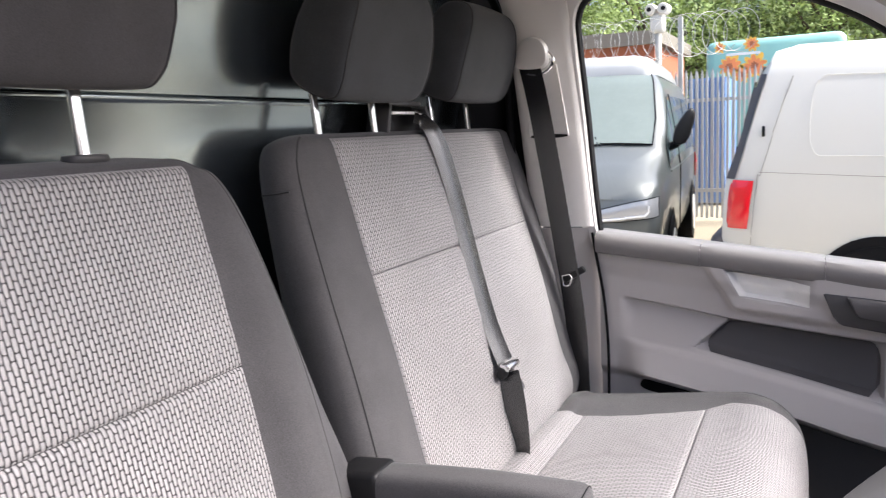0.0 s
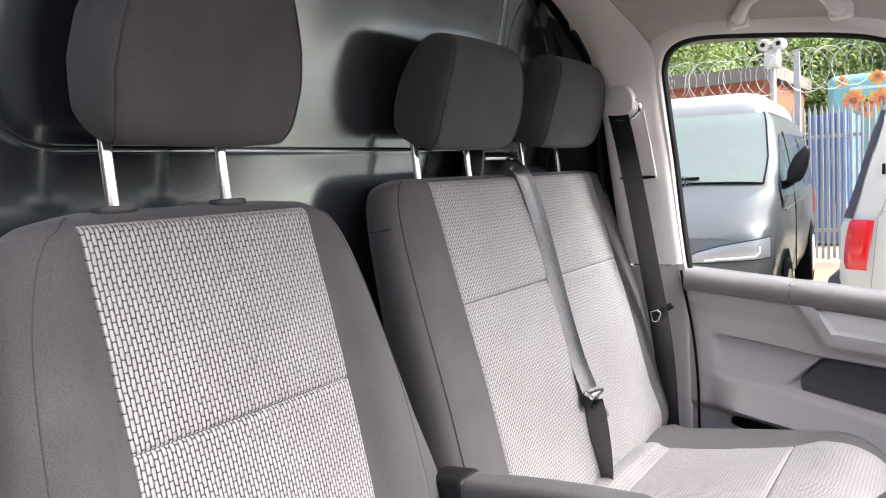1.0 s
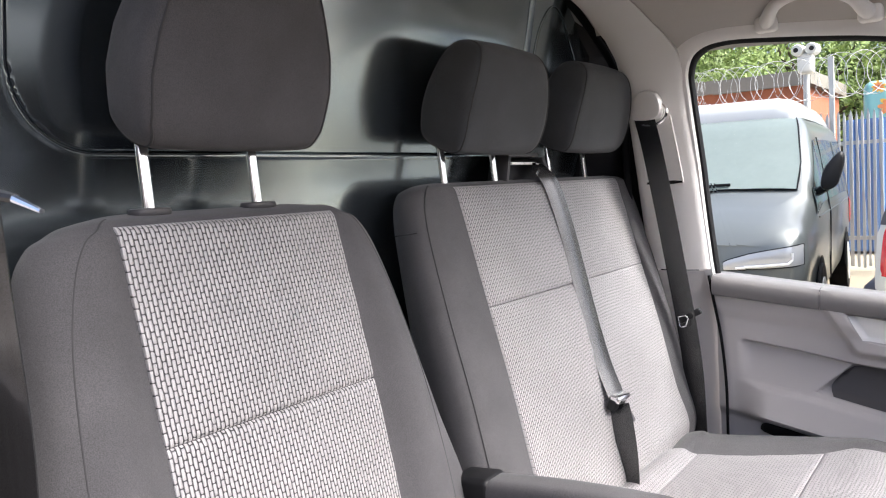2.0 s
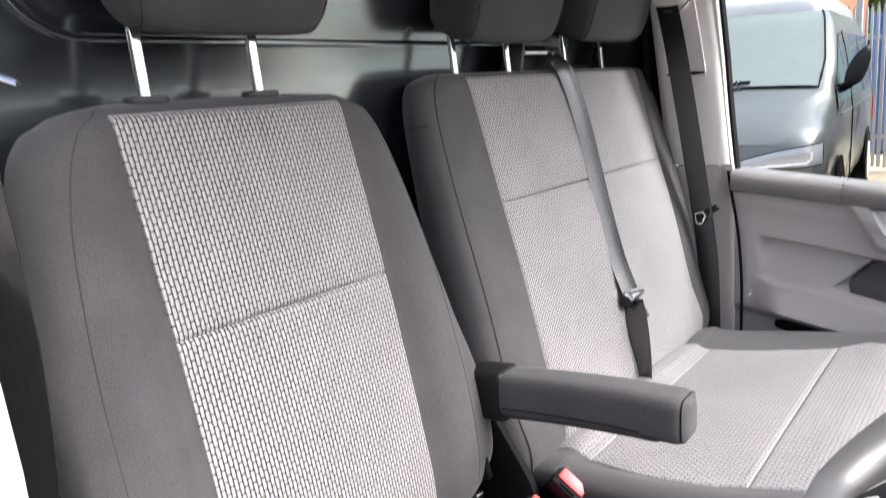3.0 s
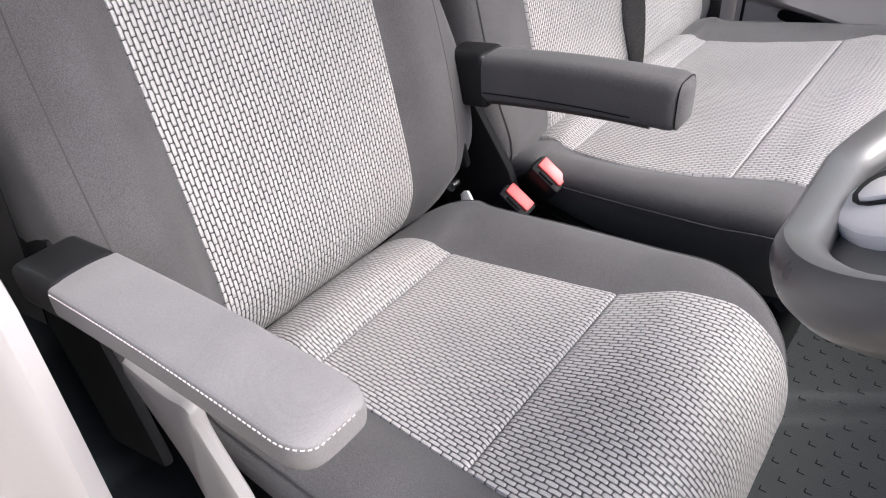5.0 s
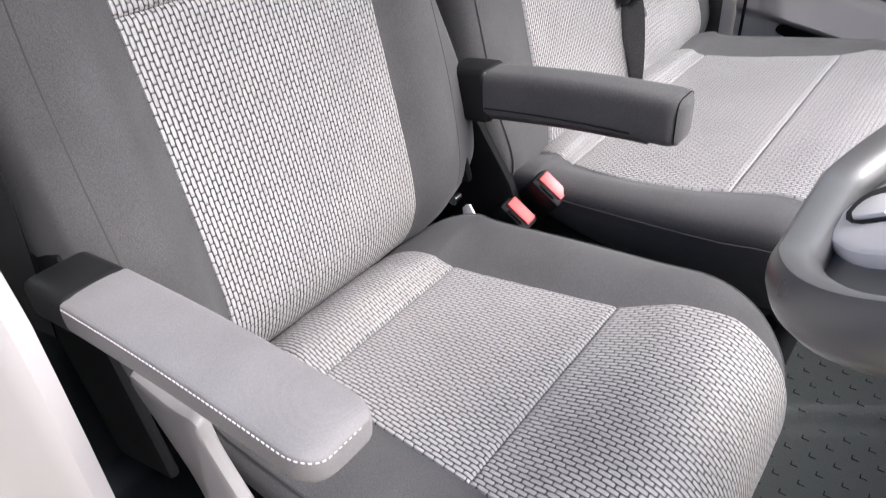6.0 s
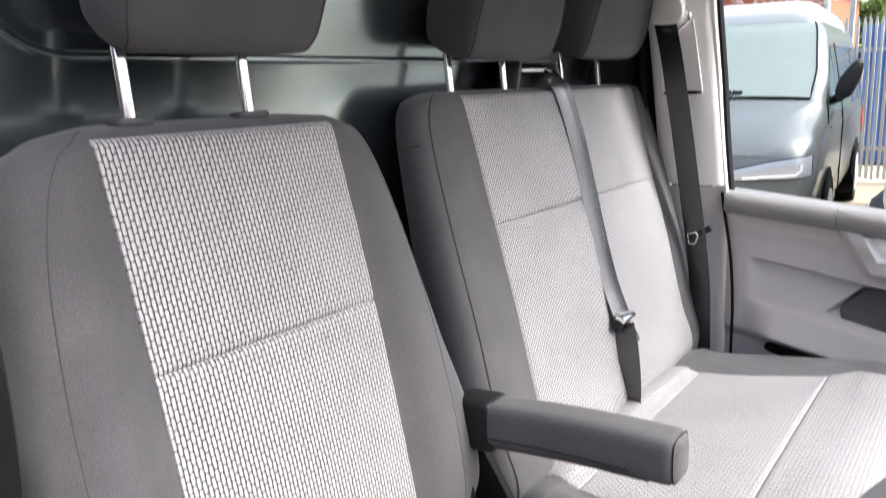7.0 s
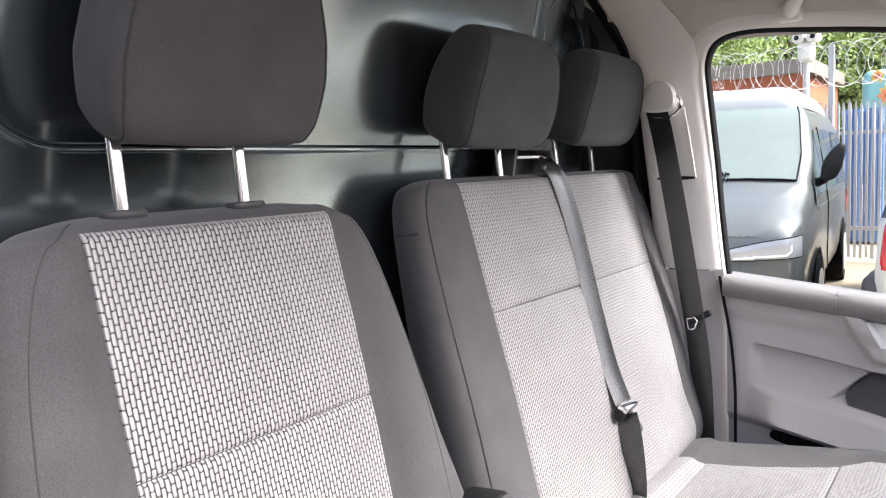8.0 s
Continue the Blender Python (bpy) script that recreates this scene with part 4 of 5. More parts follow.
# grab handle
gh = thing("grab_handle", "beige-grey plastic grab handle over the door", "grab handle")
hx0, hx1, hz = 0.285, 0.455, 1.772
line = smooth_line([(hx0, 1.352, hz - 0.002), (hx0 + 0.006, 1.335, hz + 0.004), (hx0 + 0.022, 1.318, hz + 0.020), (hx0 + 0.05, 1.312, hz + 0.030), ((hx0 + hx1) / 2, 1.310, hz + 0.030), (hx1 - 0.05, 1.312, hz + 0.022), (hx1 - 0.022, 1.318, hz + 0.010), (hx1 - 0.006, 1.335, hz - 0.008), (hx1, 1.352, hz - 0.014)], 40)
rr = [0.0155 - 0.006 * math.sin(math.pi * k / 39) for k in range(40)]
part("grip", tube(line, rr, 12), M_CREAM, gh)
for hx, zz in ((hx0 - 0.002, hz - 0.004), (hx1 + 0.002, hz - 0.016)):
    part("foot", box((0.04, 0.03, 0.03), (hx, 1.358, zz), 0.008, 3), M_CREAM, gh)


# ---- passenger door trim ----
def z1(x):
    return float(np.interp(x, [0.1, 0.185, 0.298, 0.40, 0.516, 0.68, 1.1], [1.131, 1.118, 1.102, 1.083, 1.070, 1.053, 1.0]))


def z2(x):
    return float(np.interp(x, [0.1, 0.19, 0.214, 0.334, 0.412, 0.518, 0.619, 0.685, 1.1], [1.036, 1.028, 1.021, 1.002, 0.985, 0.963, 0.939, 0.924, 0.83]))


def z3(x):
    return float(np.interp(x, [0.1, 0.189, 0.238, 0.356, 0.445, 0.52, 0.622, 0.687, 1.1], [0.962, 0.953, 0.945, 0.923, 0.907, 0.891, 0.864, 0.85, 0.76]))


def in_pocket(x, z):
    left = 0.336 + (z - 1.02) * 1.1
    return min(x - left, z1(x) - 0.005 - z, z - z2(x) - 0.009, 0.682 - x)


def in_scoop(x, z):
    """How deep a place lies in the hollow of the pull (0 to 1)."""
    a = x - 0.388 - (1.19 - z) * 0.54
    b = z - 1.132 + 0.14 * (x - 0.422)
    return smoothstep(0.0, 0.016, a) * smoothstep(0.0, 0.010, b) * (1 - smoothstep(0.50, 0.56, x))


def door_h(x, z):
    """How far the trim stands inwards from its base plane."""
    h = 0.0
    h -= 0.024 * smoothstep(0.0, 0.006, z1(x) - z) * smoothstep(0.175, 0.20, x) * min(1, max(0, (z - z2(x)) / (z1(x) - z2(x))))
    d = in_pocket(x, z)
    h -= 0.026 * smoothstep(-0.002, 0.012, d)
    h += 0.05 * max(0, min(1.24 - z, 0.34))
    h += (0.011 + 0.026 * min(1, max(0, (z2(x) - z) / (z2(x) - z3(x))))) * smoothstep(-0.003, 0.008, z2(x) - z) * smoothstep(0.0, 0.03, z - z3(x) + 0.02) * smoothstep(0.16, 0.24, x)
    h -= 0.012 * smoothstep(0.0, 0.02, z3(x) - z)
    # upper edge rolls in under the capping
    h += 0.010 * smoothstep(1.165, 1.20, z + 0.113 * (x - 0.13))
    # sloping side of the pull area
    k = x - 0.346 - (1.19 - z) * 0.6
    h += 0.018 * smoothstep(0, 0.02, k) * smoothstep(0.0, 0.02, z - z1(x) - 0.012)
    return h - 0.022 * in_scoop(x, z)


def door_point(x, z, lift=0.0):
    return Vector((x, side_y(z) - 0.008 - door_h(x, z) - lift, z))


rows = []
for x in steps((0.128, 0.33, 0.008), (0.33, 0.70, 0.0025), (0.70, 1.10, 0.012)):
    knots = [0.53, z3(x) - 0.035, z3(x) + 0.03, z2(x) - 0.032, z2(x) + 0.022, z1(x) - 0.03, z1(x) + 0.034, 1.232 - 0.10 * (x - 0.13)]
    zcol = []
    for (a, b), m in zip(zip(knots, knots[1:]), (6, 12, 6, 14, 8, 14, 30)):
        zcol += [a + (b - a) * j / m for j in range(m)]
    rows.append([door_point(x, z) for z in zcol + [knots[-1]]])
part("door_panel", sheet(rows), M_TRIM, door, "mid grey grained plastic panel")
rows = []
for i in range(61):
    row = []
    for j in range(13):
        f = j / 12
        x0 = 0.342 + 0.050 * f + 0.02 * (2 * f - 1) ** 4
        x1 = 0.676 - 0.02 * (2 * f - 1) ** 4
        x = x0 + (x1 - x0) * i / 60
        zlo, zhi = z2(x) + 0.011, z1(x) - 0.007
        z = zlo + (zhi - zlo) * f
        row.append(door_point(x, z, 0.003))
    rows.append(row)
part("pocket_liner", sheet(rows), M_POCKET, door, "dark grey recessed pocket")
# capping along the window sill
for x0, x1 in ((0.128, 0.3436), (0.3446, 0.5733), (0.5743, 1.08)):
    rows = []
    for k in range(9):
        x = x0 + (x1 - x0) * k / 8
        zt = 1.266 - 0.113 * (x - 0.13)
        e = 0.0015 if k in (0, 8) else 0.0
        rows.append([(x, side_y(zt) + 0.05, zt - 0.003), (x, side_y(zt) + 0.005, zt - 0.001 - e), (x, side_y(zt) - 0.015, zt - e), (x, side_y(zt) - 0.030 + e, zt - 0.004), (x, side_y(zt) - 0.038 + e, zt - 0.014), (x, side_y(zt) - 0.040 + e, zt - 0.034), (x, side_y(zt) - 0.036 + e, zt - 0.044), (x, side_y(zt) - 0.014, zt - 0.050), (x, side_y(zt) + 0.01, zt - 0.051)])
    part("sill_capping", sheet(rows), M_CAP, door, "mid grey sill capping")
# pull recess and door handle
M_PULL = surface("pale_silver_plastic", (0.86, 0.85, 0.82), 0.3, 0.0, grain=900, bump=0.1, depth=0.0004, vary=0.03)
rows = []
for i in range(61):
    row = []
    for j in range(25):
        z = 1.136 + 0.046 * j / 24
        x0 = 0.391 + (1.19 - z) * 0.54
        x = x0 + (0.548 - x0) * i / 60
        z -= 0.135 * (x - 0.422)
        row.append(door_point(x, z, 0.0025))
    rows.append(row)
part("pull_trim", sheet(rows), M_PULL, door, "pale silver plastic hollow of the door pull")
rows = []
for i in range(41):
    x = 0.375 + 0.72 * i / 40
    zt = z3(x) - 0.016
    rows.append([door_point(x, 0.54 + (zt - 0.54) * j / 10, 0.004 + 0.010 * smoothstep(0.3, 0.42, j / 10) * (1 - smoothstep(0.55, 0.62, j / 10))) for j in range(11)])
part("kick_panel", sheet(rows), M_DARKTRIM, door, "dark plastic lower door pocket")
o = [(0.571, 1.150), (0.575, 1.1515), (0.675, 1.143), (0.80, 1.131), (0.80, 1.060), (0.677, 1.080), (0.607, 1.090), (0.599, 1.094), (0.589, 1.107)]
part("handle_recess", prism(o, lambda u, v, w: Vector((u, 1.478 + w, v)), 0.012, 0.002), M_DARKTRIM, door, "black door handle recess")
o = [(0.612, 1.146), (0.617, 1.147), (0.77, 1.131), (0.77, 1.092), (0.676, 1.104), (0.635, 1.109), (0.628, 1.113)]
part("door_handle", prism(o, lambda u, v, w: Vector((u, 1.470 + w, v)), 0.012, 0.003), M_POCKET, door, "dark door release handle")
o = rounded([(0.214, 0.906), (0.216, 0.932), (0.25, 0.931), (0.335, 0.914), (0.335, 0.895)], 2)
part("lower_slot", prism(o, lambda u, v, w: Vector((u, 1.512 + w, v)), 0.012, 0.002), M_RUBBER, door, "dark slot")
line = smooth_line([(0.146, 1.503, 0.60), (0.148, 1.500, 0.91), (0.147, 1.500, 1.02), (0.139, 1.498, 1.124), (0.125, 1.494, 1.213), (0.118, 1.492, 1.262)], 24)
part("edge_seal", tube(line, 0.0036, 6), M_RUBBER, door, "black rubber door edge seal")

# near side: body pillar beside the open driver's door, and the sill
rows = []
for k in range(30):
    z = 0.45 + 1.45 * k / 29
    xf = float(np.interp(z, [0.45, 0.96, 1.07, 1.17, 1.24, 1.34, 1.42, 1.6, 1.9], [0.21, 0.184, 0.181, 0.174, 0.142, 0.076, 0.02, -0.05, -0.08]))
    y = float(np.interp(z, [0.45, 1.2, 1.9], [-0.02, -0.02, 0.10]))
    rows.append([(xf - 0.30, y + 0.03, z), (xf - 0.03, y + 0.032, z), (xf - 0.006, y + 0.026, z), (xf, y + 0.012, z), (xf - 0.008, y, z), (xf - 0.04, y - 0.012, z), (xf - 0.07, y - 0.05, z), (xf - 0.30, y - 0.06, z)])
tagged(part("wall_pillar_near", sheet(rows, wrap=True, caps=True), M_BODY), "white painted door pillar beside the driver's seat", "door pillar", kind="structure")
bm = box((1.3, 0.10, 0.08), (0.75, -0.01, 0.44), 0.02, 3)
tagged(part("wall_sill_near", bm, M_BODY), "white painted door sill", "door sill", kind="structure")

# ---- steering wheel ----
wheel = thing("steering_wheel", "dark leather steering wheel with silver spoke trim", "steering wheel")
W_C, W_TILT = Vector((0.660, 0.335, 1.267)), radians(38)
w_x = Vector((math.cos(W_TILT), 0, math.sin(W_TILT)))
w_y = Vector((0, 1, 0))
w_n = Vector((-math.sin(W_TILT), 0, math.cos(W_TILT)))


def wp(u, v, h=0.0):
    return W_C + w_x * u + w_y * v + w_n * h


rows = []
for k in range(96):
    a = 2 * math.pi * k / 96
    ca, sa = math.cos(a), math.sin(a)
    u, v = max(0.172 * ca, -0.1625), 0.174 * sa
    # the rim is stouter at the two lower grips
    grip = math.exp(-((abs(sa) - 0.72) / 0.30) ** 2) * smoothstep(0.1, -0.3, ca) if ca < 0.1 else 0.0
    rad, dep = 0.0135 + 0.003 * grip, 0.0160 + 0.003 * grip
    out = Vector((u, v)).normalized()
    ring = []
    for q in range(16):
        b = 2 * math.pi * q / 16
        e = 1 + 0.10 * math.cos(2 * b) ** 2
        ring.append(wp(u + out.x * rad * e * math.cos(b), v + out.y * rad * e * math.cos(b), dep * e * math.sin(b) - 0.002 * grip))
    rows.append(ring)
rows.append(rows[0])
part("rim", sheet(rows, wrap=True), M_STEER, wheel, "dark grained leather rim with a flattened foot")
hub = rounded([(0.07, -0.075), (0.085, 0.0), (0.07, 0.075), (-0.03, 0.085), (-0.075, 0.05), (-0.075, -0.05), (-0.03, -0.085)], 2)
part("hub", prism(hub, lambda u, v, w: wp(u, v, w - 0.03), 0.045, 0.012), M_STEER, wheel, "dark padded hub")
for s in (-1, 1):
    o = rounded([(-0.035, s * 0.06), (0.035, s * 0.06), (0.022, s * 0.150), (-0.022, s * 0.150)], 2)
    spoke = part("spoke", prism(o, lambda u, v, w: wp(u, v, w - 0.016), 0.022, 0.006), M_STEER, wheel)
    o = rounded([(-0.028, s * 0.085), (0.028, s * 0.085), (0.018, s * 0.140), (-0.018, s * 0.140)], 2)
    part("button_panel", prism(o, lambda u, v, w: wp(u, v, w + 0.005), 0.006, 0.002), M_BLACK, spoke)
o = rounded([(-0.160, -0.085), (-0.160, 0.0), (-0.158, 0.080), (-0.115, 0.075), (-0.05, 0.066), (-0.05, -0.080), (-0.105, -0.098)], 2)
lower = part("spoke", prism(o, lambda u, v, w: wp(u, v, w - 0.030), 0.022, 0.007), M_STEER, wheel)
o = rounded([(-0.156, -0.012), (-0.155, 0.010), (-0.146, 0.029), (-0.125, 0.046), (-0.05, 0.062), (-0.05, -0.090), (-0.105, -0.070), (-0.130, -0.053), (-0.146, -0.032)], 1)
trim = part("spoke_trim", prism(o, lambda u, v, w: wp(u, v, w - 0.016), 0.018, 0.006), M_SILVER, lower, "satin silver trim")
o = rounded([(-0.146, 0.000), (-0.143, 0.020), (-0.133, 0.030), (-0.06, 0.046), (-0.06, -0.040), (-0.118, -0.024), (-0.136, -0.016)], 1)
part("spoke_opening", prism(o, lambda u, v, w: wp(u, v, w + 0.0005), 0.003, 0.001), M_BLACK, lower)
# white glint inside the opening, put in as a small silver plate
o = rounded([(-0.139, -0.010), (-0.136, 0.006), (-0.128, 0.012), (-0.112, 0.006), (-0.112, -0.022), (-0.130, -0.016)], 1)
part("spoke_glint", prism(o, lambda u, v, w: wp(u, v, w + 0.0025), 0.004, 0.001), M_SILVER, lower, "silver plate standing for the glint in the opening")
part("column", tube([wp(0, 0, -0.02), wp(0, 0, -0.80)], 0.045, 16), M_BLACK, wheel)


# ---- outside ----
M_GROUND = surface("yard_concrete", (0.36, 0.31, 0.225), 0.9, grain=60, bump=0.5, depth=0.01, vary=0.25, patch=0.6)
M_VANGREY = surface("grey_metallic_paint", (0.155, 0.167, 0.162), 0.30, 0.35, grain=200, bump=0.0, vary=0.03, coat=0.5, gloss_vary=0.0)
M_VANDARK = surface("dark_grey_van_paint", (0.05, 0.055, 0.06), 0.25, 0.3, grain=200, bump=0.0, vary=0.05, coat=0.8)
M_VANWHITE = surface("white_van_paint", (0.68, 0.67, 0.62), 0.35, grain=200, bump=0.0, vary=0.008, patch=1.5, coat=0.3, gloss_vary=0.0)
M_VANROOF = surface("pale_silver_paint", (0.42, 0.43, 0.43), 0.35, 0.1, grain=200, bump=0.0, vary=0.03, coat=0.6)
M_TINT = surface("tinted_glass", (0.05, 0.065, 0.065), 0.05, grain=20, bump=0.0, vary=0.1, spec=0.9)
# windscreen's pale reflection put into its base colour, lighter than the side glass
M_SCREEN = surface("windscreen_with_reflection", (0.18, 0.215, 0.195), 0.08, grain=20, bump=0.0, vary=0.12, spec=0.9)
M_LAMP = surface("lamp_lens", (0.46, 0.47, 0.48), 0.1, 0.2, grain=60, bump=0.1, vary=0.1, coat=1.0)
M_LENS = surface("pale_lamp_plastic", (0.80, 0.81, 0.82), 0.15, grain=60, bump=0.0, vary=0.04, coat=1.0)
M_TAIL = surface("red_lamp_lens", (0.70, 0.008, 0.02), 0.15, grain=60, bump=0.05, vary=0.08, coat=1.0)
M_GALV = surface("galvanised_steel", (0.52, 0.52, 0.505), 0.5, 0.3, grain=30, bump=0.1, vary=0.12)
M_BRICK = surface("red_brick", (0.40, 0.14, 0.075), 0.9, grain=30, bump=0.5, depth=0.01, vary=0.2, patch=2)
M_FELT = surface("grey_roof_edge", (0.22, 0.20, 0.17), 0.9, grain=20, bump=0.3, vary=0.2)
M_BLUE = surface("blue_container_paint", (0.13, 0.23, 0.46), 0.5, grain=40, bump=0.1, vary=0.1)
M_TEAL = surface("teal_banner", (0.27, 0.53, 0.49), 0.5, grain=20, bump=0.0, vary=0.1)
M_YELLOW = surface("yellow_print", (0.85, 0.52, 0.08), 0.5, grain=20, bump=0.0, vary=0.12)
M_ORANGE = surface("orange_print", (0.80, 0.27, 0.10), 0.5, grain=20, bump=0.0, vary=0.15)
M_BARK = surface("bark", (0.10, 0.075, 0.05), 0.95, grain=20, bump=0.8, depth=0.02, vary=0.3)


def leaf_mat(name, color):
    m, nt, p = start_mat(name)
    gi = nt.nodes.new("ShaderNodeNewGeometry")
    mr = nt.nodes.new("ShaderNodeMapRange")
    mr.inputs[3].default_value, mr.inputs[4].default_value = 0.8, 1.2
    nt.links.new(gi.outputs["Random Per Island"], mr.inputs[0])
    sc = nt.nodes.new("ShaderNodeVectorMath")
    sc.operation = "SCALE"
    sc.inputs[0].default_value = color
    nt.links.new(mr.outputs[0], sc.inputs["Scale"])
    nt.links.new(sc.outputs[0], p.inputs["Base Color"])
    p.inputs["Roughness"].default_value = 0.6
    p.inputs["Subsurface Weight"].default_value = 0.0
    return m


M_LEAF = leaf_mat("leaves", (0.19, 0.265, 0.06))
M_LEAF2 = leaf_mat("dark_leaves", (0.12, 0.18, 0.045))

bm = sheet([[(x, y, 0.0) for x in (-900, -60, -20, -8, -3, 0, 3, 8, 20, 60, 900)] for y in (-900, -60, -20, -5, 0, 3, 6, 10, 20, 60, 900)])
tagged(part("ground", bm, M_GROUND, smooth=False), "pale dusty concrete yard", "ground", kind="structure")


# unseen wall, added to hold back low sky light at the open door
bm = box((16.0, 0.4, 2.3), (1.0, -3.1, 1.15))
tagged(part("wall_light_block", bm, M_FELT, smooth=False), "added unseen dark wall that blocks low light behind the open door", "wall", kind="structure")


# unseen wall, added so that the bulkhead mirrors something dark ahead
bm = box((0.4, 9.8, 3.2), (10.0, 1.3, 1.6))
tagged(part("wall_reflection_block", bm, M_FELT, smooth=False), "added unseen dark wall that darkens reflections ahead of the cab", "wall", kind="structure")


def van(name, label, paint, roof_paint, m, camper=False):
    """A panel van: x forward from the rear bumper (0) to the nose (4.9), y across, z up."""
    v = thing(name, label, "van", "parked vans")
    # station: x, bottom, belt, shoulder, top, half-width low, belt, shoulder, top
    S = [(0.0, .42, 1.0, 1.70, 1.84, .86, .90, .80, .62), (0.06, .36, 1.0, 1.74, 1.93, .93, .95, .84, .66), (0.3, .34, 1.02, 1.76, 1.97, .95, .96, .85, .68), (1.0, .33, 1.04, 1.77, 1.99, .95, .965, .855, .69), (2.2, .33, 1.05, 1.77, 1.99, .95, .965, .855, .69), (3.0, .33, 1.05, 1.76, 1.985, .95, .965, .85, .68),
         (3.3, .33, 1.05, 1.75, 1.985, .95, .965, .84, .72), (3.55, .33, 1.06, 1.69, 1.88, .95, .965, .87, .79), (3.95, .33, 1.06, 1.42, 1.52, .95, .96, .92, .85), (4.22, .33, 1.02, 1.20, 1.29, .95, .955, .92, .84), (4.5, .33, .98, 1.08, 1.17, .93, .94, .86, .66), (4.72, .33, .94, 1.03, 1.09, .93, .94, .86, .62), (4.84, .36, .86, .95, 1.00, .90, .91, .82, .58), (4.9, .42, .74, .88, .93, .84, .85, .76, .52)]
    rows = []
    for x, zb, zm, zs_, zt, wb, wm, ws, wt in S:
        half = [(0, zb), (wb * 0.7, zb), (wb * 0.97, zb + 0.04), (wb, zb + 0.15), (wm, (zb + zm) / 2), (wm, zm), (ws * 0.5 + wm * 0.5, (zm + zs_) / 2 + 0.02), (ws, zs_), (wt * 0.35 + ws * 0.65, zs_ * 0.4 + zt * 0.6), (wt, zt - 0.012), (wt * 0.5, zt + 0.004), (0, zt + 0.008)]
        loop = half + [(-a, b) for a, b in reversed(half[1:-1])]
        rows.append([m @ Vector((x + 0.22 * max(0, 1 - x / 0.5) * max(0, (b - 1.0) / 0.95), a, b)) for a, b in loop])
    body = part("body", sheet(rows, wrap=True, caps=True), paint, v)

    def at_side(x, f, s):
        """A place on the side at f (0 belt, 1 shoulder)."""
        xs_ = [q[0] for q in S]
        zm, zs_, wm, ws = (float(np.interp(x, xs_, [q[k] for q in S])) for k in (2, 3, 6, 7))
        w = wm + (ws - wm) * f + 0.012 * math.sin(math.pi * f)
        return m @ Vector((x, s * (w + 0.004), zm + (zs_ - zm) * f))

    def at_front(f, g):
        """A place on the windscreen: f 0 at its foot, 1 at the roof; g across."""
        x = 4.20 - 0.86 * f
        xs_ = [q[0] for q in S]
        zt, wt = (float(np.interp(x, xs_, [q[k] for q in S])) for k in (4, 8))
        zs_, ws = (float(np.interp(x, xs_, [q[k] for q in S])) for k in (3, 7))
        w = abs(g)
        half_w = wt * 0.98
        z = zt + 0.012 - 0.02 * w ** 4
        return m @ Vector((x + 0.012, g * half_w, z))

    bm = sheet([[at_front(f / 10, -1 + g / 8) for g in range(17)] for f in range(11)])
    sc = part("windscreen", bm, M_SCREEN, v, "windscreen with a pale reflection put into its colour")
    edge = [at_front(0, -1 + g / 8) for g in range(17)] + [at_front(f / 10, 1) for f in range(1, 11)] + [at_front(1, 1 - g / 8) for g in range(1, 17)] + [at_front(1 - f / 10, -1) for f in range(1, 10)]
    part("windscreen_seal", tube(edge, 0.007, 6, closed=True), M_RUBBER, v)
    part("wiper", tube([at_front(0.03, g) + Vector((0, 0, 0.02)) for g in (-0.7, -0.3, 0.1, 0.35)], 0.012, 5), M_RUBBER, v)
    for s in (-1, 1):
        sidew = [(3.06, 4.10)] + ([(1.72, 2.98), (0.35, 1.64)] if camper else [])
        for x0, x1 in sidew:
            r = []
            for k in range(9):
                x = x0 + (x1 - x0) * k / 8
                hi = 0.95
                r.append([at_side(x, 0.16 + (hi - 0.16) * j / 4, s) for j in range(5)])
            part("side_window", sheet(r), M_TINT, v, "dark side window")
        # lamps
        r = []
        for k in range(19):
            g = 0.38 + 0.54 * k / 18
            x = float(np.interp(g, [0.3, 0.52, 0.76, 0.83, 0.88, 0.91, 0.94], [4.912, 4.912, 4.912, 4.903, 4.870, 4.82, 4.70])) + 0.010
            lo, hi = 0.735 + 0.03 * (k / 18) ** 2, 0.800 + 0.120 * (k / 18) ** 0.7
            r.append([m @ Vector((x + 0.012 * math.sin(math.pi * j / 6), s * (g + 0.010), lo + (hi - lo) * j / 6)) for j in range(7)])
        lamp = part("headlamp", sheet(r), M_LAMP, v, "clear headlamp")
        part("lamp_rim", tube([q[0] for q in r] + [q[-1] for q in reversed(r)], 0.004, 5, closed=True), M_RUBBER, lamp)
        nose = (m.to_3x3() @ Vector((1, 0, 0))).normalized() * 0.006
        part("running_light", tube([q[1] + nose for q in r[3:16]] + [q + nose for q in r[16][2:5]], 0.010, 6), M_LENS, lamp, "pale running light strip")
        tl = []
        for k in range(9):
            f = k / 8
            row = []
            for j in range(9):
                q = j / 8
                rim_x = 0.012 + 0.018 * abs(2 * q - 1) ** 4
                xx = 0.165 - (0.165 - rim_x) * f + 0.025 * q
                bulge = 0.012 * (1 - abs(2 * f - 1) ** 4) * (1 - abs(2 * q - 1) ** 6)
                row.append(m @ Vector((xx, s * (float(np.interp(xx, [0, .06, .3], [.885, .950, .965])) + 0.006 + bulge), 0.725 + 0.33 * q)))
            tl.append(row)
        part("tail_lamp", sheet(tl), M_TAIL, v, "red tail lamp")
        # mirror
        o_ = rounded([(0.97, 1.28), (0.99, 1.43), (1.07, 1.55), (1.14, 1.60), (1.16, 1.52), (1.12, 1.36), (1.07, 1.28)], 2)
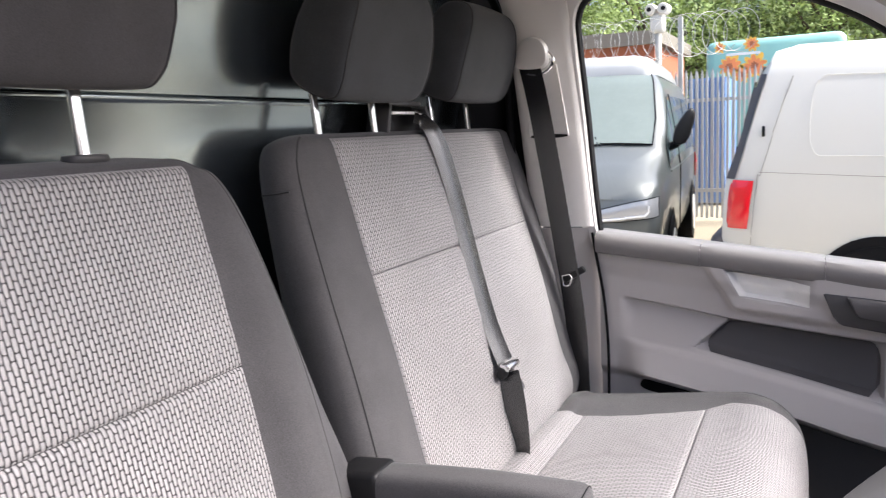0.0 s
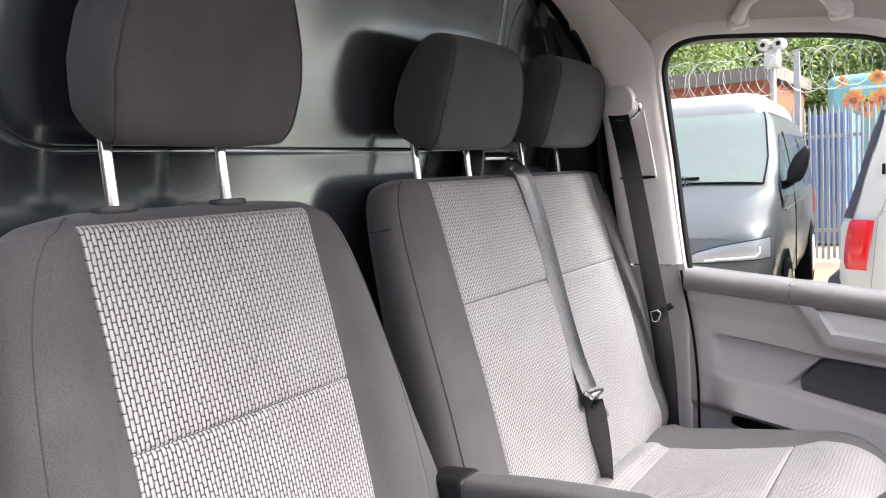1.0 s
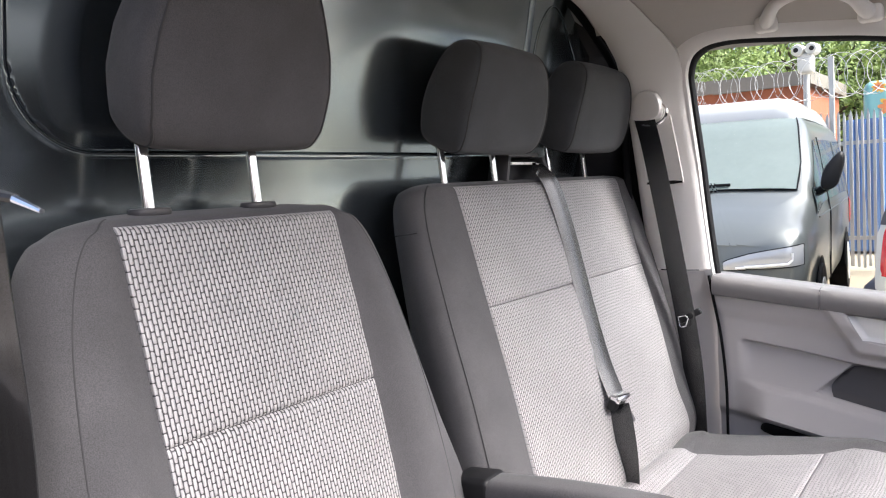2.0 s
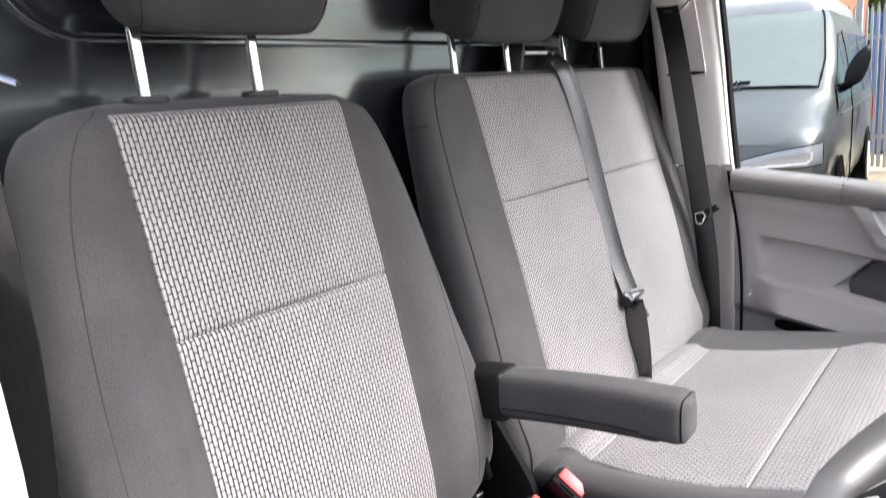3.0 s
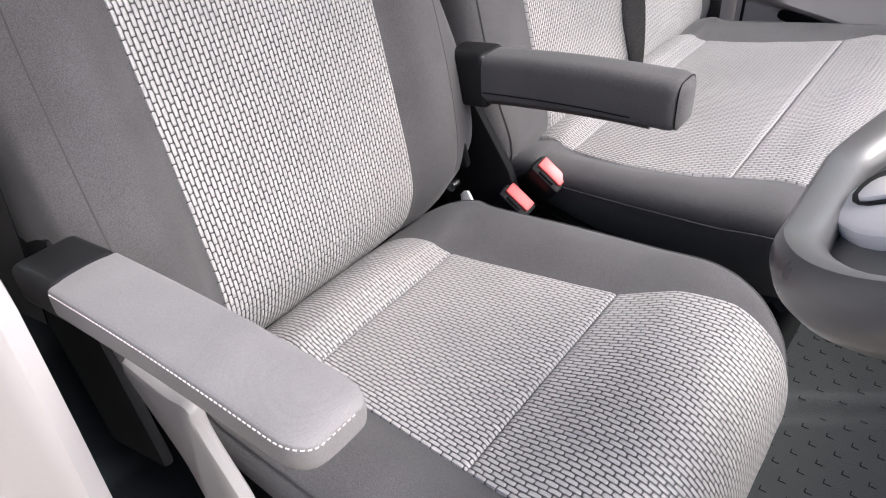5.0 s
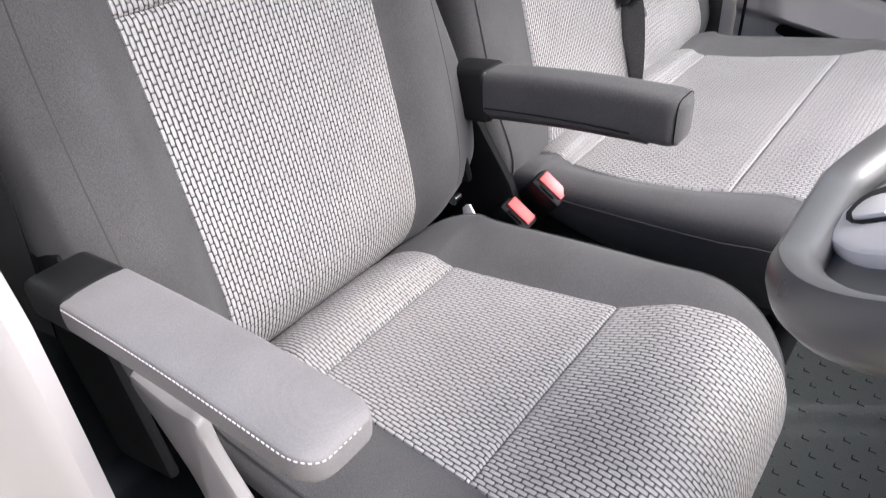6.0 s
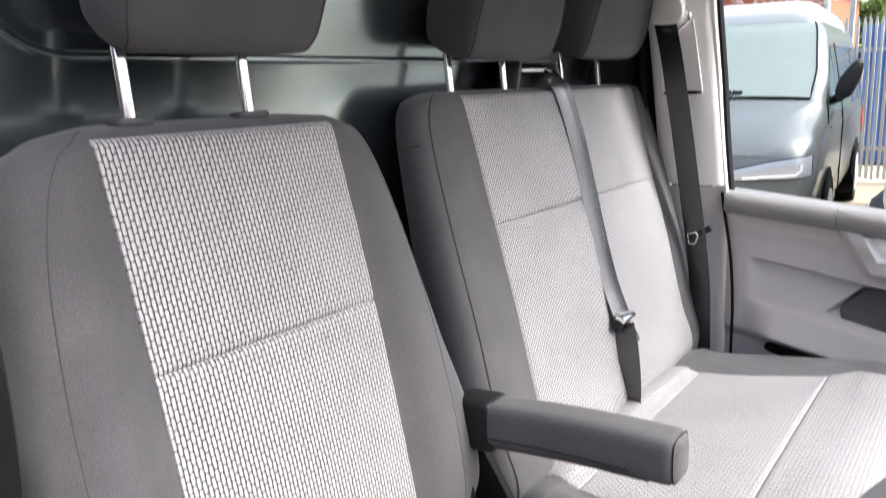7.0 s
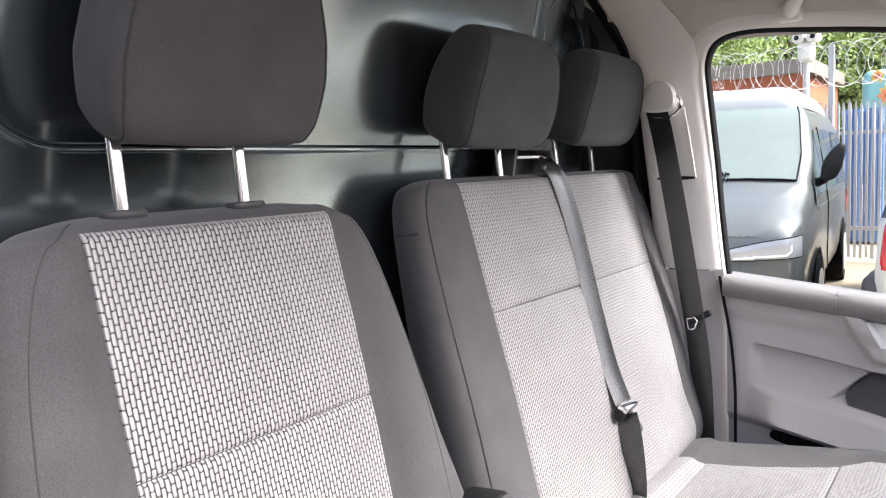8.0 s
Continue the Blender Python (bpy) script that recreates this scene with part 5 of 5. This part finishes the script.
        part("wing_mirror", prism(o_, lambda u, v, w: m @ Vector((3.93 + w - 0.25 * (u - 1.0), s * u, v)), 0.12, 0.03), M_BLACK, v, "black wing mirror")
        part("mirror_arm", tube([m @ Vector((3.92, s * 0.92, 1.25)), m @ Vector((3.96, s * 1.02, 1.30))], 0.035, 8), M_BLACK, v)
        for wx in (0.98, 3.98):
            ring = [m @ Vector((wx + 0.40 * math.cos(math.pi * k / 20), s * 0.972, 0.34 + 0.40 * math.sin(math.pi * k / 20))) for k in range(21)]
            arch = bmesh.new()
            arch.faces.new([arch.verts.new(p) for p in ring])
            part("wheel_arch", arch, M_RUBBER, v, smooth=False)
            tyre = part("wheel", tube([m @ Vector((wx, s * (0.80), 0.34)), m @ Vector((wx, s * 0.985, 0.34))], 0.335, 32), M_RUBBER, v)
            part("wheel_rim", tube([m @ Vector((wx, s * 0.90, 0.34)), m @ Vector((wx, s * 0.992, 0.34))], 0.22, 24), M_GALV, tyre)
        part("door_gap", tube([at_side(3.02, 0.98, s), at_side(3.02, 0.5, s), at_side(3.02, 0.0, s), m @ Vector((3.02, s * 0.962, 0.42))], 0.006, 5), M_RUBBER, v)
        if camper:
            part("side_crease", tube([m @ Vector((x, s * 0.966, 1.06)) for x in (0.40, 1.0, 2.0, 3.0, 4.0)], 0.007, 6), paint, v)
    rear = [[m @ Vector((0.22 * max(0, (z - 1.0) / 0.95) - 0.012, 0.70 * g / 6, z)) for g in range(-6, 7)] for z in (1.16, 1.3, 1.45, 1.6, 1.75, 1.82)]
    part("rear_window", sheet(rear), M_TINT, v, "dark rear window")
    for s in (-1, 1):
        corner = []
        for k in range(9):
            z = 1.06 + 0.70 * k / 8
            lean = 0.22 * (z - 1.0) / 0.95
            corner.append([m @ Vector((x + lean * (1 - x / 0.5), s * (w + (w2 - w) * k / 8 + 0.006), z)) for x, w, w2 in ((-0.006, .885, .790), (0.02, .915, .817), (0.052, .943, .842))])
        part("rear_glass_edge", sheet(corner), M_POCKET, v, "dark wrapped edge of the rear window")
        part("panel_seam", tube([at_side(0.37, 0.98, s), at_side(0.285, 0.5, s), at_side(0.222, 0.1, s), m @ Vector((0.21, s * 0.966, 1.10)), m @ Vector((0.20, s * 0.966, 0.80)), m @ Vector((0.19, s * 0.962, 0.5))], 0.0022, 5), M_FELT, v)
        part("panel_seam", tube([m @ Vector((x, s * 0.967, 1.115)) for x in (0.21, 0.6, 1.2, 2.0, 3.0)], 0.0018, 5), M_FELT, v)
        if not camper:
            for x0, x1 in ((0.50, 1.85), (2.0, 2.95)):
                rim_ = [at_side(a_, b_, s) for a_, b_ in rounded([(x0, 0.28), (x0 + 0.15, 0.28), (x1, 0.28), (x1, 0.98), (x0 + 0.15, 0.98), (x0, 0.98)], 3)]
                part("pressed_panel", tube(rim_, 0.0022, 8, closed=True), paint, v)
            hd_ = box((0.02, 0.014, 0.07), (0, 0, 0), 0.006, 2)
            bmesh.ops.transform(hd_, matrix=Matrix.Translation(at_side(0.22, 0.50, s) ), verts=hd_.verts)
            part("door_hinge", hd_, M_RUBBER, v)
    part("bumper", box((0.16, 1.78, 0.30), (0, 0, 0), 0.06, 3), M_POCKET, v).matrix_world = m @ Matrix.Translation((0.0, 0, 0.52))
    part("grille", box((0.06, 1.1, 0.10), (0, 0, 0), 0.02, 2), M_BLACK, v).matrix_world = m @ Matrix.Translation((4.87, 0, 0.70))
    part("front_bumper", box((0.2, 1.5, 0.28), (0, 0, 0), 0.08, 3), paint, v).matrix_world = m @ Matrix.Translation((4.82, 0, 0.50))
    if camper:
        rr = []
        for x, h, w in ((0.15, 0.0, .68), (0.3, .10, .74), (1.2, .14, .77), (2.6, .15, .77), (3.05, .145, .77), (3.30, .135, .77), (3.42, .115, .76), (3.455, .085, .75), (3.47, .0, .74)):
            top = float(np.interp(x, [q[0] for q in S], [q[4] for q in S]))
            rr.append([m @ Vector((x, w * g, top + h * (1 - abs(g) ** 14) - 0.06 * (abs(g) == 1))) for g in (-1, -.97, -.9, -.75, -.4, 0, .4, .75, .9, .97, 1)])
        part("raised_roof", sheet(rr), roof_paint, v, "pale silver raised roof")
    return v


van("grey_van", "grey metallic camper van parked facing the cab", M_VANGREY, M_VANROOF, Matrix.Translation((-1.85, 10.3, 0)) @ Matrix.Rotation(radians(-85), 4, "Z"), camper=True)
van("white_van", "white panel van parked alongside with red tail lamps", M_VANWHITE, M_VANWHITE, Matrix.Translation((-0.025, 6.16, 0.02)) @ Matrix.Rotation(radians(-1.5), 4, "Z") @ Matrix.Rotation(radians(3.2), 4, "Y"))
van("dark_van", "dark grey van parked beyond the white one", M_VANDARK, M_VANDARK, Matrix.Translation((-0.13, 8.36, 0)) @ Matrix.Rotation(radians(-1.0), 4, "Z"))

# fence
fence = thing("palisade_fence", "galvanised steel palisade fence with pointed pales", "fence")
FY = 11.0
o = [(-0.019, 0.0), (0.019, 0.0), (0.019, 2.04), (0.011, 2.10), (0.0, 2.14), (-0.011, 2.10), (-0.019, 2.04)]
bm = bmesh.new()
lo = [[bm.verts.new((u, -0.012 + 0.018 * abs(u) / 0.019 + w, v)) for u, v in o] for w in (0, 0.004)]
bm.faces.new(lo[0])
bm.faces.new(lo[1])
for i in range(7):
    bm.faces.new((lo[0][i], lo[0][(i + 1) % 7], lo[1][(i + 1) % 7], lo[1][i]))
pale = part("pale", bm, M_GALV, fence, smooth=False)
pale.location = (-7.0, FY, 0.05)
for k in range(1, 186):
    q = pale.copy()
    scene.collection.objects.link(q)
    q.location = (-7.0 + 0.071 * k, FY + 0.004 * math.sin(k * 1.7), 0.05 + 0.012 * math.sin(k * 2.3))
for z in (0.45, 1.75):
    part("rail", box((13.2, 0.04, 0.05), (-0.5, FY + 0.04, z)), M_GALV, fence, smooth=False)
for k in range(6):
    part("post", box((0.07, 0.07, 3.0), (-6.44 + 2.62 * k, FY + 0.08, 1.45)), M_GALV, fence, smooth=False)
wire = thing("razor_wire", "coil of bright razor wire along the fence top", "razor wire")
bm = bmesh.new()
for k in range(49):
    x = -7.0 + 0.138 * k
    turn = radians(38 if k % 2 else -30) + 0.12 * math.sin(k * 1.3)
    rr_ = 0.29 + 0.02 * math.sin(k * 2.1)
    ring = [(x + rr_ * math.cos(a) * math.cos(turn), FY + 0.05 + rr_ * math.cos(a) * math.sin(turn), 2.68 + rr_ * math.sin(a)) for a in [2 * math.pi * q / 22 for q in range(22)]]
    tube(ring, 0.0042, 4, closed=True, bm=bm)
part("coil", bm, M_GALV, wire)

cc = thing("cctv_camera", "white twin-lens security camera on a pole", "security camera")
cx, cyy, cz = -1.61, 11.6, 3.02
part("pole", tube([(cx, cyy, 0), (cx, cyy, cz - 0.1)], 0.045, 10), M_GALV, cc)
part("body", box((0.22, 0.22, 0.30), (cx, cyy, cz - 0.06), 0.06, 3), M_VANWHITE, cc)
for s in (-1, 1):
    hd = part("camera_head", tube([(cx + s * 0.092, cyy + 0.15, cz + 0.15), (cx + s * 0.092, cyy - 0.12, cz + 0.135), (cx + s * 0.092, cyy - 0.16, cz + 0.13)], [0.086, 0.086, 0.074], 16), M_VANWHITE, cc)
    part("lens", tube([(cx + s * 0.105, cyy - 0.155, cz + 0.135), (cx + s * 0.105, cyy - 0.172, cz + 0.133)], 0.034, 14), M_BLACK, hd, "dark lens")

bd = thing("brick_building", "low red brick building with a flat roof edge", "building")
part("wall", box((9.0, 4.0, 3.1), (-7.0, 18.0, 1.55)), M_BRICK, bd, smooth=False)
part("roof", box((9.3, 4.3, 0.28), (-7.0, 18.0, 3.24)), M_FELT, bd, smooth=False)

ct = thing("blue_container", "blue ribbed storage container behind the fence", "container")
rows = []
for k in range(60):
    x = -1.36 + 0.58 * k / 59
    d = 0.03 * (1 if (k // 3) % 2 else 0)
    rows.append([(x, 13.0 + d, 0.05), (x, 13.0 + d, 2.15)])
part("ribbed_side", sheet(rows), M_BLUE, ct, smooth=False)
part("body", box((0.58, 1.9, 2.12), (-1.07, 14.0, 1.1)), M_BLUE, ct, smooth=False)

lr = thing("teal_lorry", "teal lorry box printed with orange and yellow flowers", "lorry")
LX, LY = -0.157, 15.5
part("box_body", box((2.5, 3.0, 2.1), (LX, LY + 1.5, 1.93), 0.16, 4), M_TEAL, lr)
part("chassis", box((2.4, 2.8, 0.95), (LX, LY + 1.5, 0.47)), M_BLACK, lr, smooth=False)
for fx, fz, fr in ((-0.80, 2.48, 0.25), (-0.34, 2.46, 0.26), (-0.57, 2.30, 0.20), (-0.40, 2.88, 0.16), (-0.98, 2.85, 0.12)):
    rnd = random.Random(int(fr * 1000))
    for nm, scale, mt, lb, lift in (("flower_print", 1.0, M_YELLOW, "yellow flower print", 0.004), ("flower_petals", 0.74, M_ORANGE, "orange inner petals", 0.008), ("flower_eye", 0.30, M_BRICK, "red flower centre", 0.012)):
        pet = bmesh.new()
        lobes = [rnd.uniform(0.80, 1.08) for _ in range(9)]
        ring = []
        for k in range(72):
            r_ = fr * scale * lobes[k // 8] * (0.62 + 0.38 * math.sin(math.pi * (k % 8 + 0.5) / 8))
            ring.append(pet.verts.new((LX + fx + r_ * math.cos(math.tau * k / 72), LY - lift, fz + r_ * math.sin(math.tau * k / 72))))
        pet.faces.new(ring)
        part(nm, pet, mt, lr, lb, smooth=False)


part("lettering_bar", box((0.62, 0.006, 0.05), (LX - 0.55, LY - 0.002, 2.70), 0.002, 1), M_LENS, lr, "white band of lettering", smooth=False)


def tree(x, y, h, spread, seed, mat):
    rnd = random.Random(seed)
    t = thing("tree", "leafy green tree behind the fence", "tree", "trees")
    part("trunk", tube(smooth_line([(x, y, 0), (x + rnd.uniform(-.2, .2), y, h * 0.3), (x + rnd.uniform(-.4, .4), y, h * 0.75)], 8), [0.22, 0.2, 0.18, 0.16, 0.13, 0.1, 0.07, 0.04], 8), M_BARK, t)
    limbs = bmesh.new()
    tips = []
    for k in range(16):
        a = rnd.uniform(0, 2 * math.pi)
        z0 = h * rnd.uniform(0.15, 0.6)
        r = spread * rnd.uniform(0.5, 1.0)
        tip = Vector((x + r * math.cos(a), y + r * math.sin(a) * 0.7, min(h, z0 + h * rnd.uniform(0.12, 0.42))))
        tube([(x, y, z0), Vector((x, y, z0)).lerp(tip, 0.5) + Vector((0, 0, 0.15)), tip], [0.07, 0.04, 0.015], 5, bm=limbs)
        tips.append(tip)
    part("limbs", limbs, M_BARK, t)
    vs, fs = [], []
    for c in range(230):
        b = rnd.choice(tips)
        cc_ = b + Vector((rnd.gauss(0, 0.55), rnd.gauss(0, 0.45), rnd.gauss(0, 0.5)))
        cc_.z = max(0.8, cc_.z)
        for q in range(58):
            p = cc_ + Vector((rnd.gauss(0, 0.26), rnd.gauss(0, 0.26), rnd.gauss(0, 0.2)))
            s = rnd.uniform(0.04, 0.095)
            d1 = Vector((rnd.uniform(-1, 1), rnd.uniform(-1, 1), rnd.uniform(-1, 1))).normalized()
            d2 = d1.orthogonal().normalized()
            i = len(vs)
            vs += [p - d1 * s, p + d2 * s * 0.55, p + d1 * s, p - d2 * s * 0.55]
            fs.append((i, i + 1, i + 2, i + 3))
    me = bpy.data.meshes.new("crown")
    me.from_pydata(vs, [], fs)
    me.materials.append(mat)
    cr = new("crown", me)
    cr.parent = t


for k, (x, y, h, s) in enumerate([(-9.5, 23, 6.5, 2.6), (-6.5, 24, 7.2, 2.8), (-3.8, 22.5, 6.0, 2.6), (-1.6, 24.5, 7.0, 2.8), (0.8, 23, 6.6, 2.8), (3.4, 24, 7.5, 3.0), (6.5, 23, 6.5, 2.8), (-7.8, 29, 9.5, 3.4), (-2.5, 30, 10, 3.6), (2.5, 30, 9.5, 3.6), (6.8, 31, 10, 3.6), (9.8, 26, 8, 3.2), (-13, 26, 8.5, 3.2)]):
    tree(x, y, h, s, k + 1, M_LEAF if k % 3 else M_LEAF2)

# plain walls that close the cab below
bm = box((2.2, 1.5, 0.43), (0.92, 0.76, 0.217))
tagged(part("wall_underbody", bm, M_RUBBER, smooth=False), "plain dark underbody below the cab floor", "underbody", kind="structure")
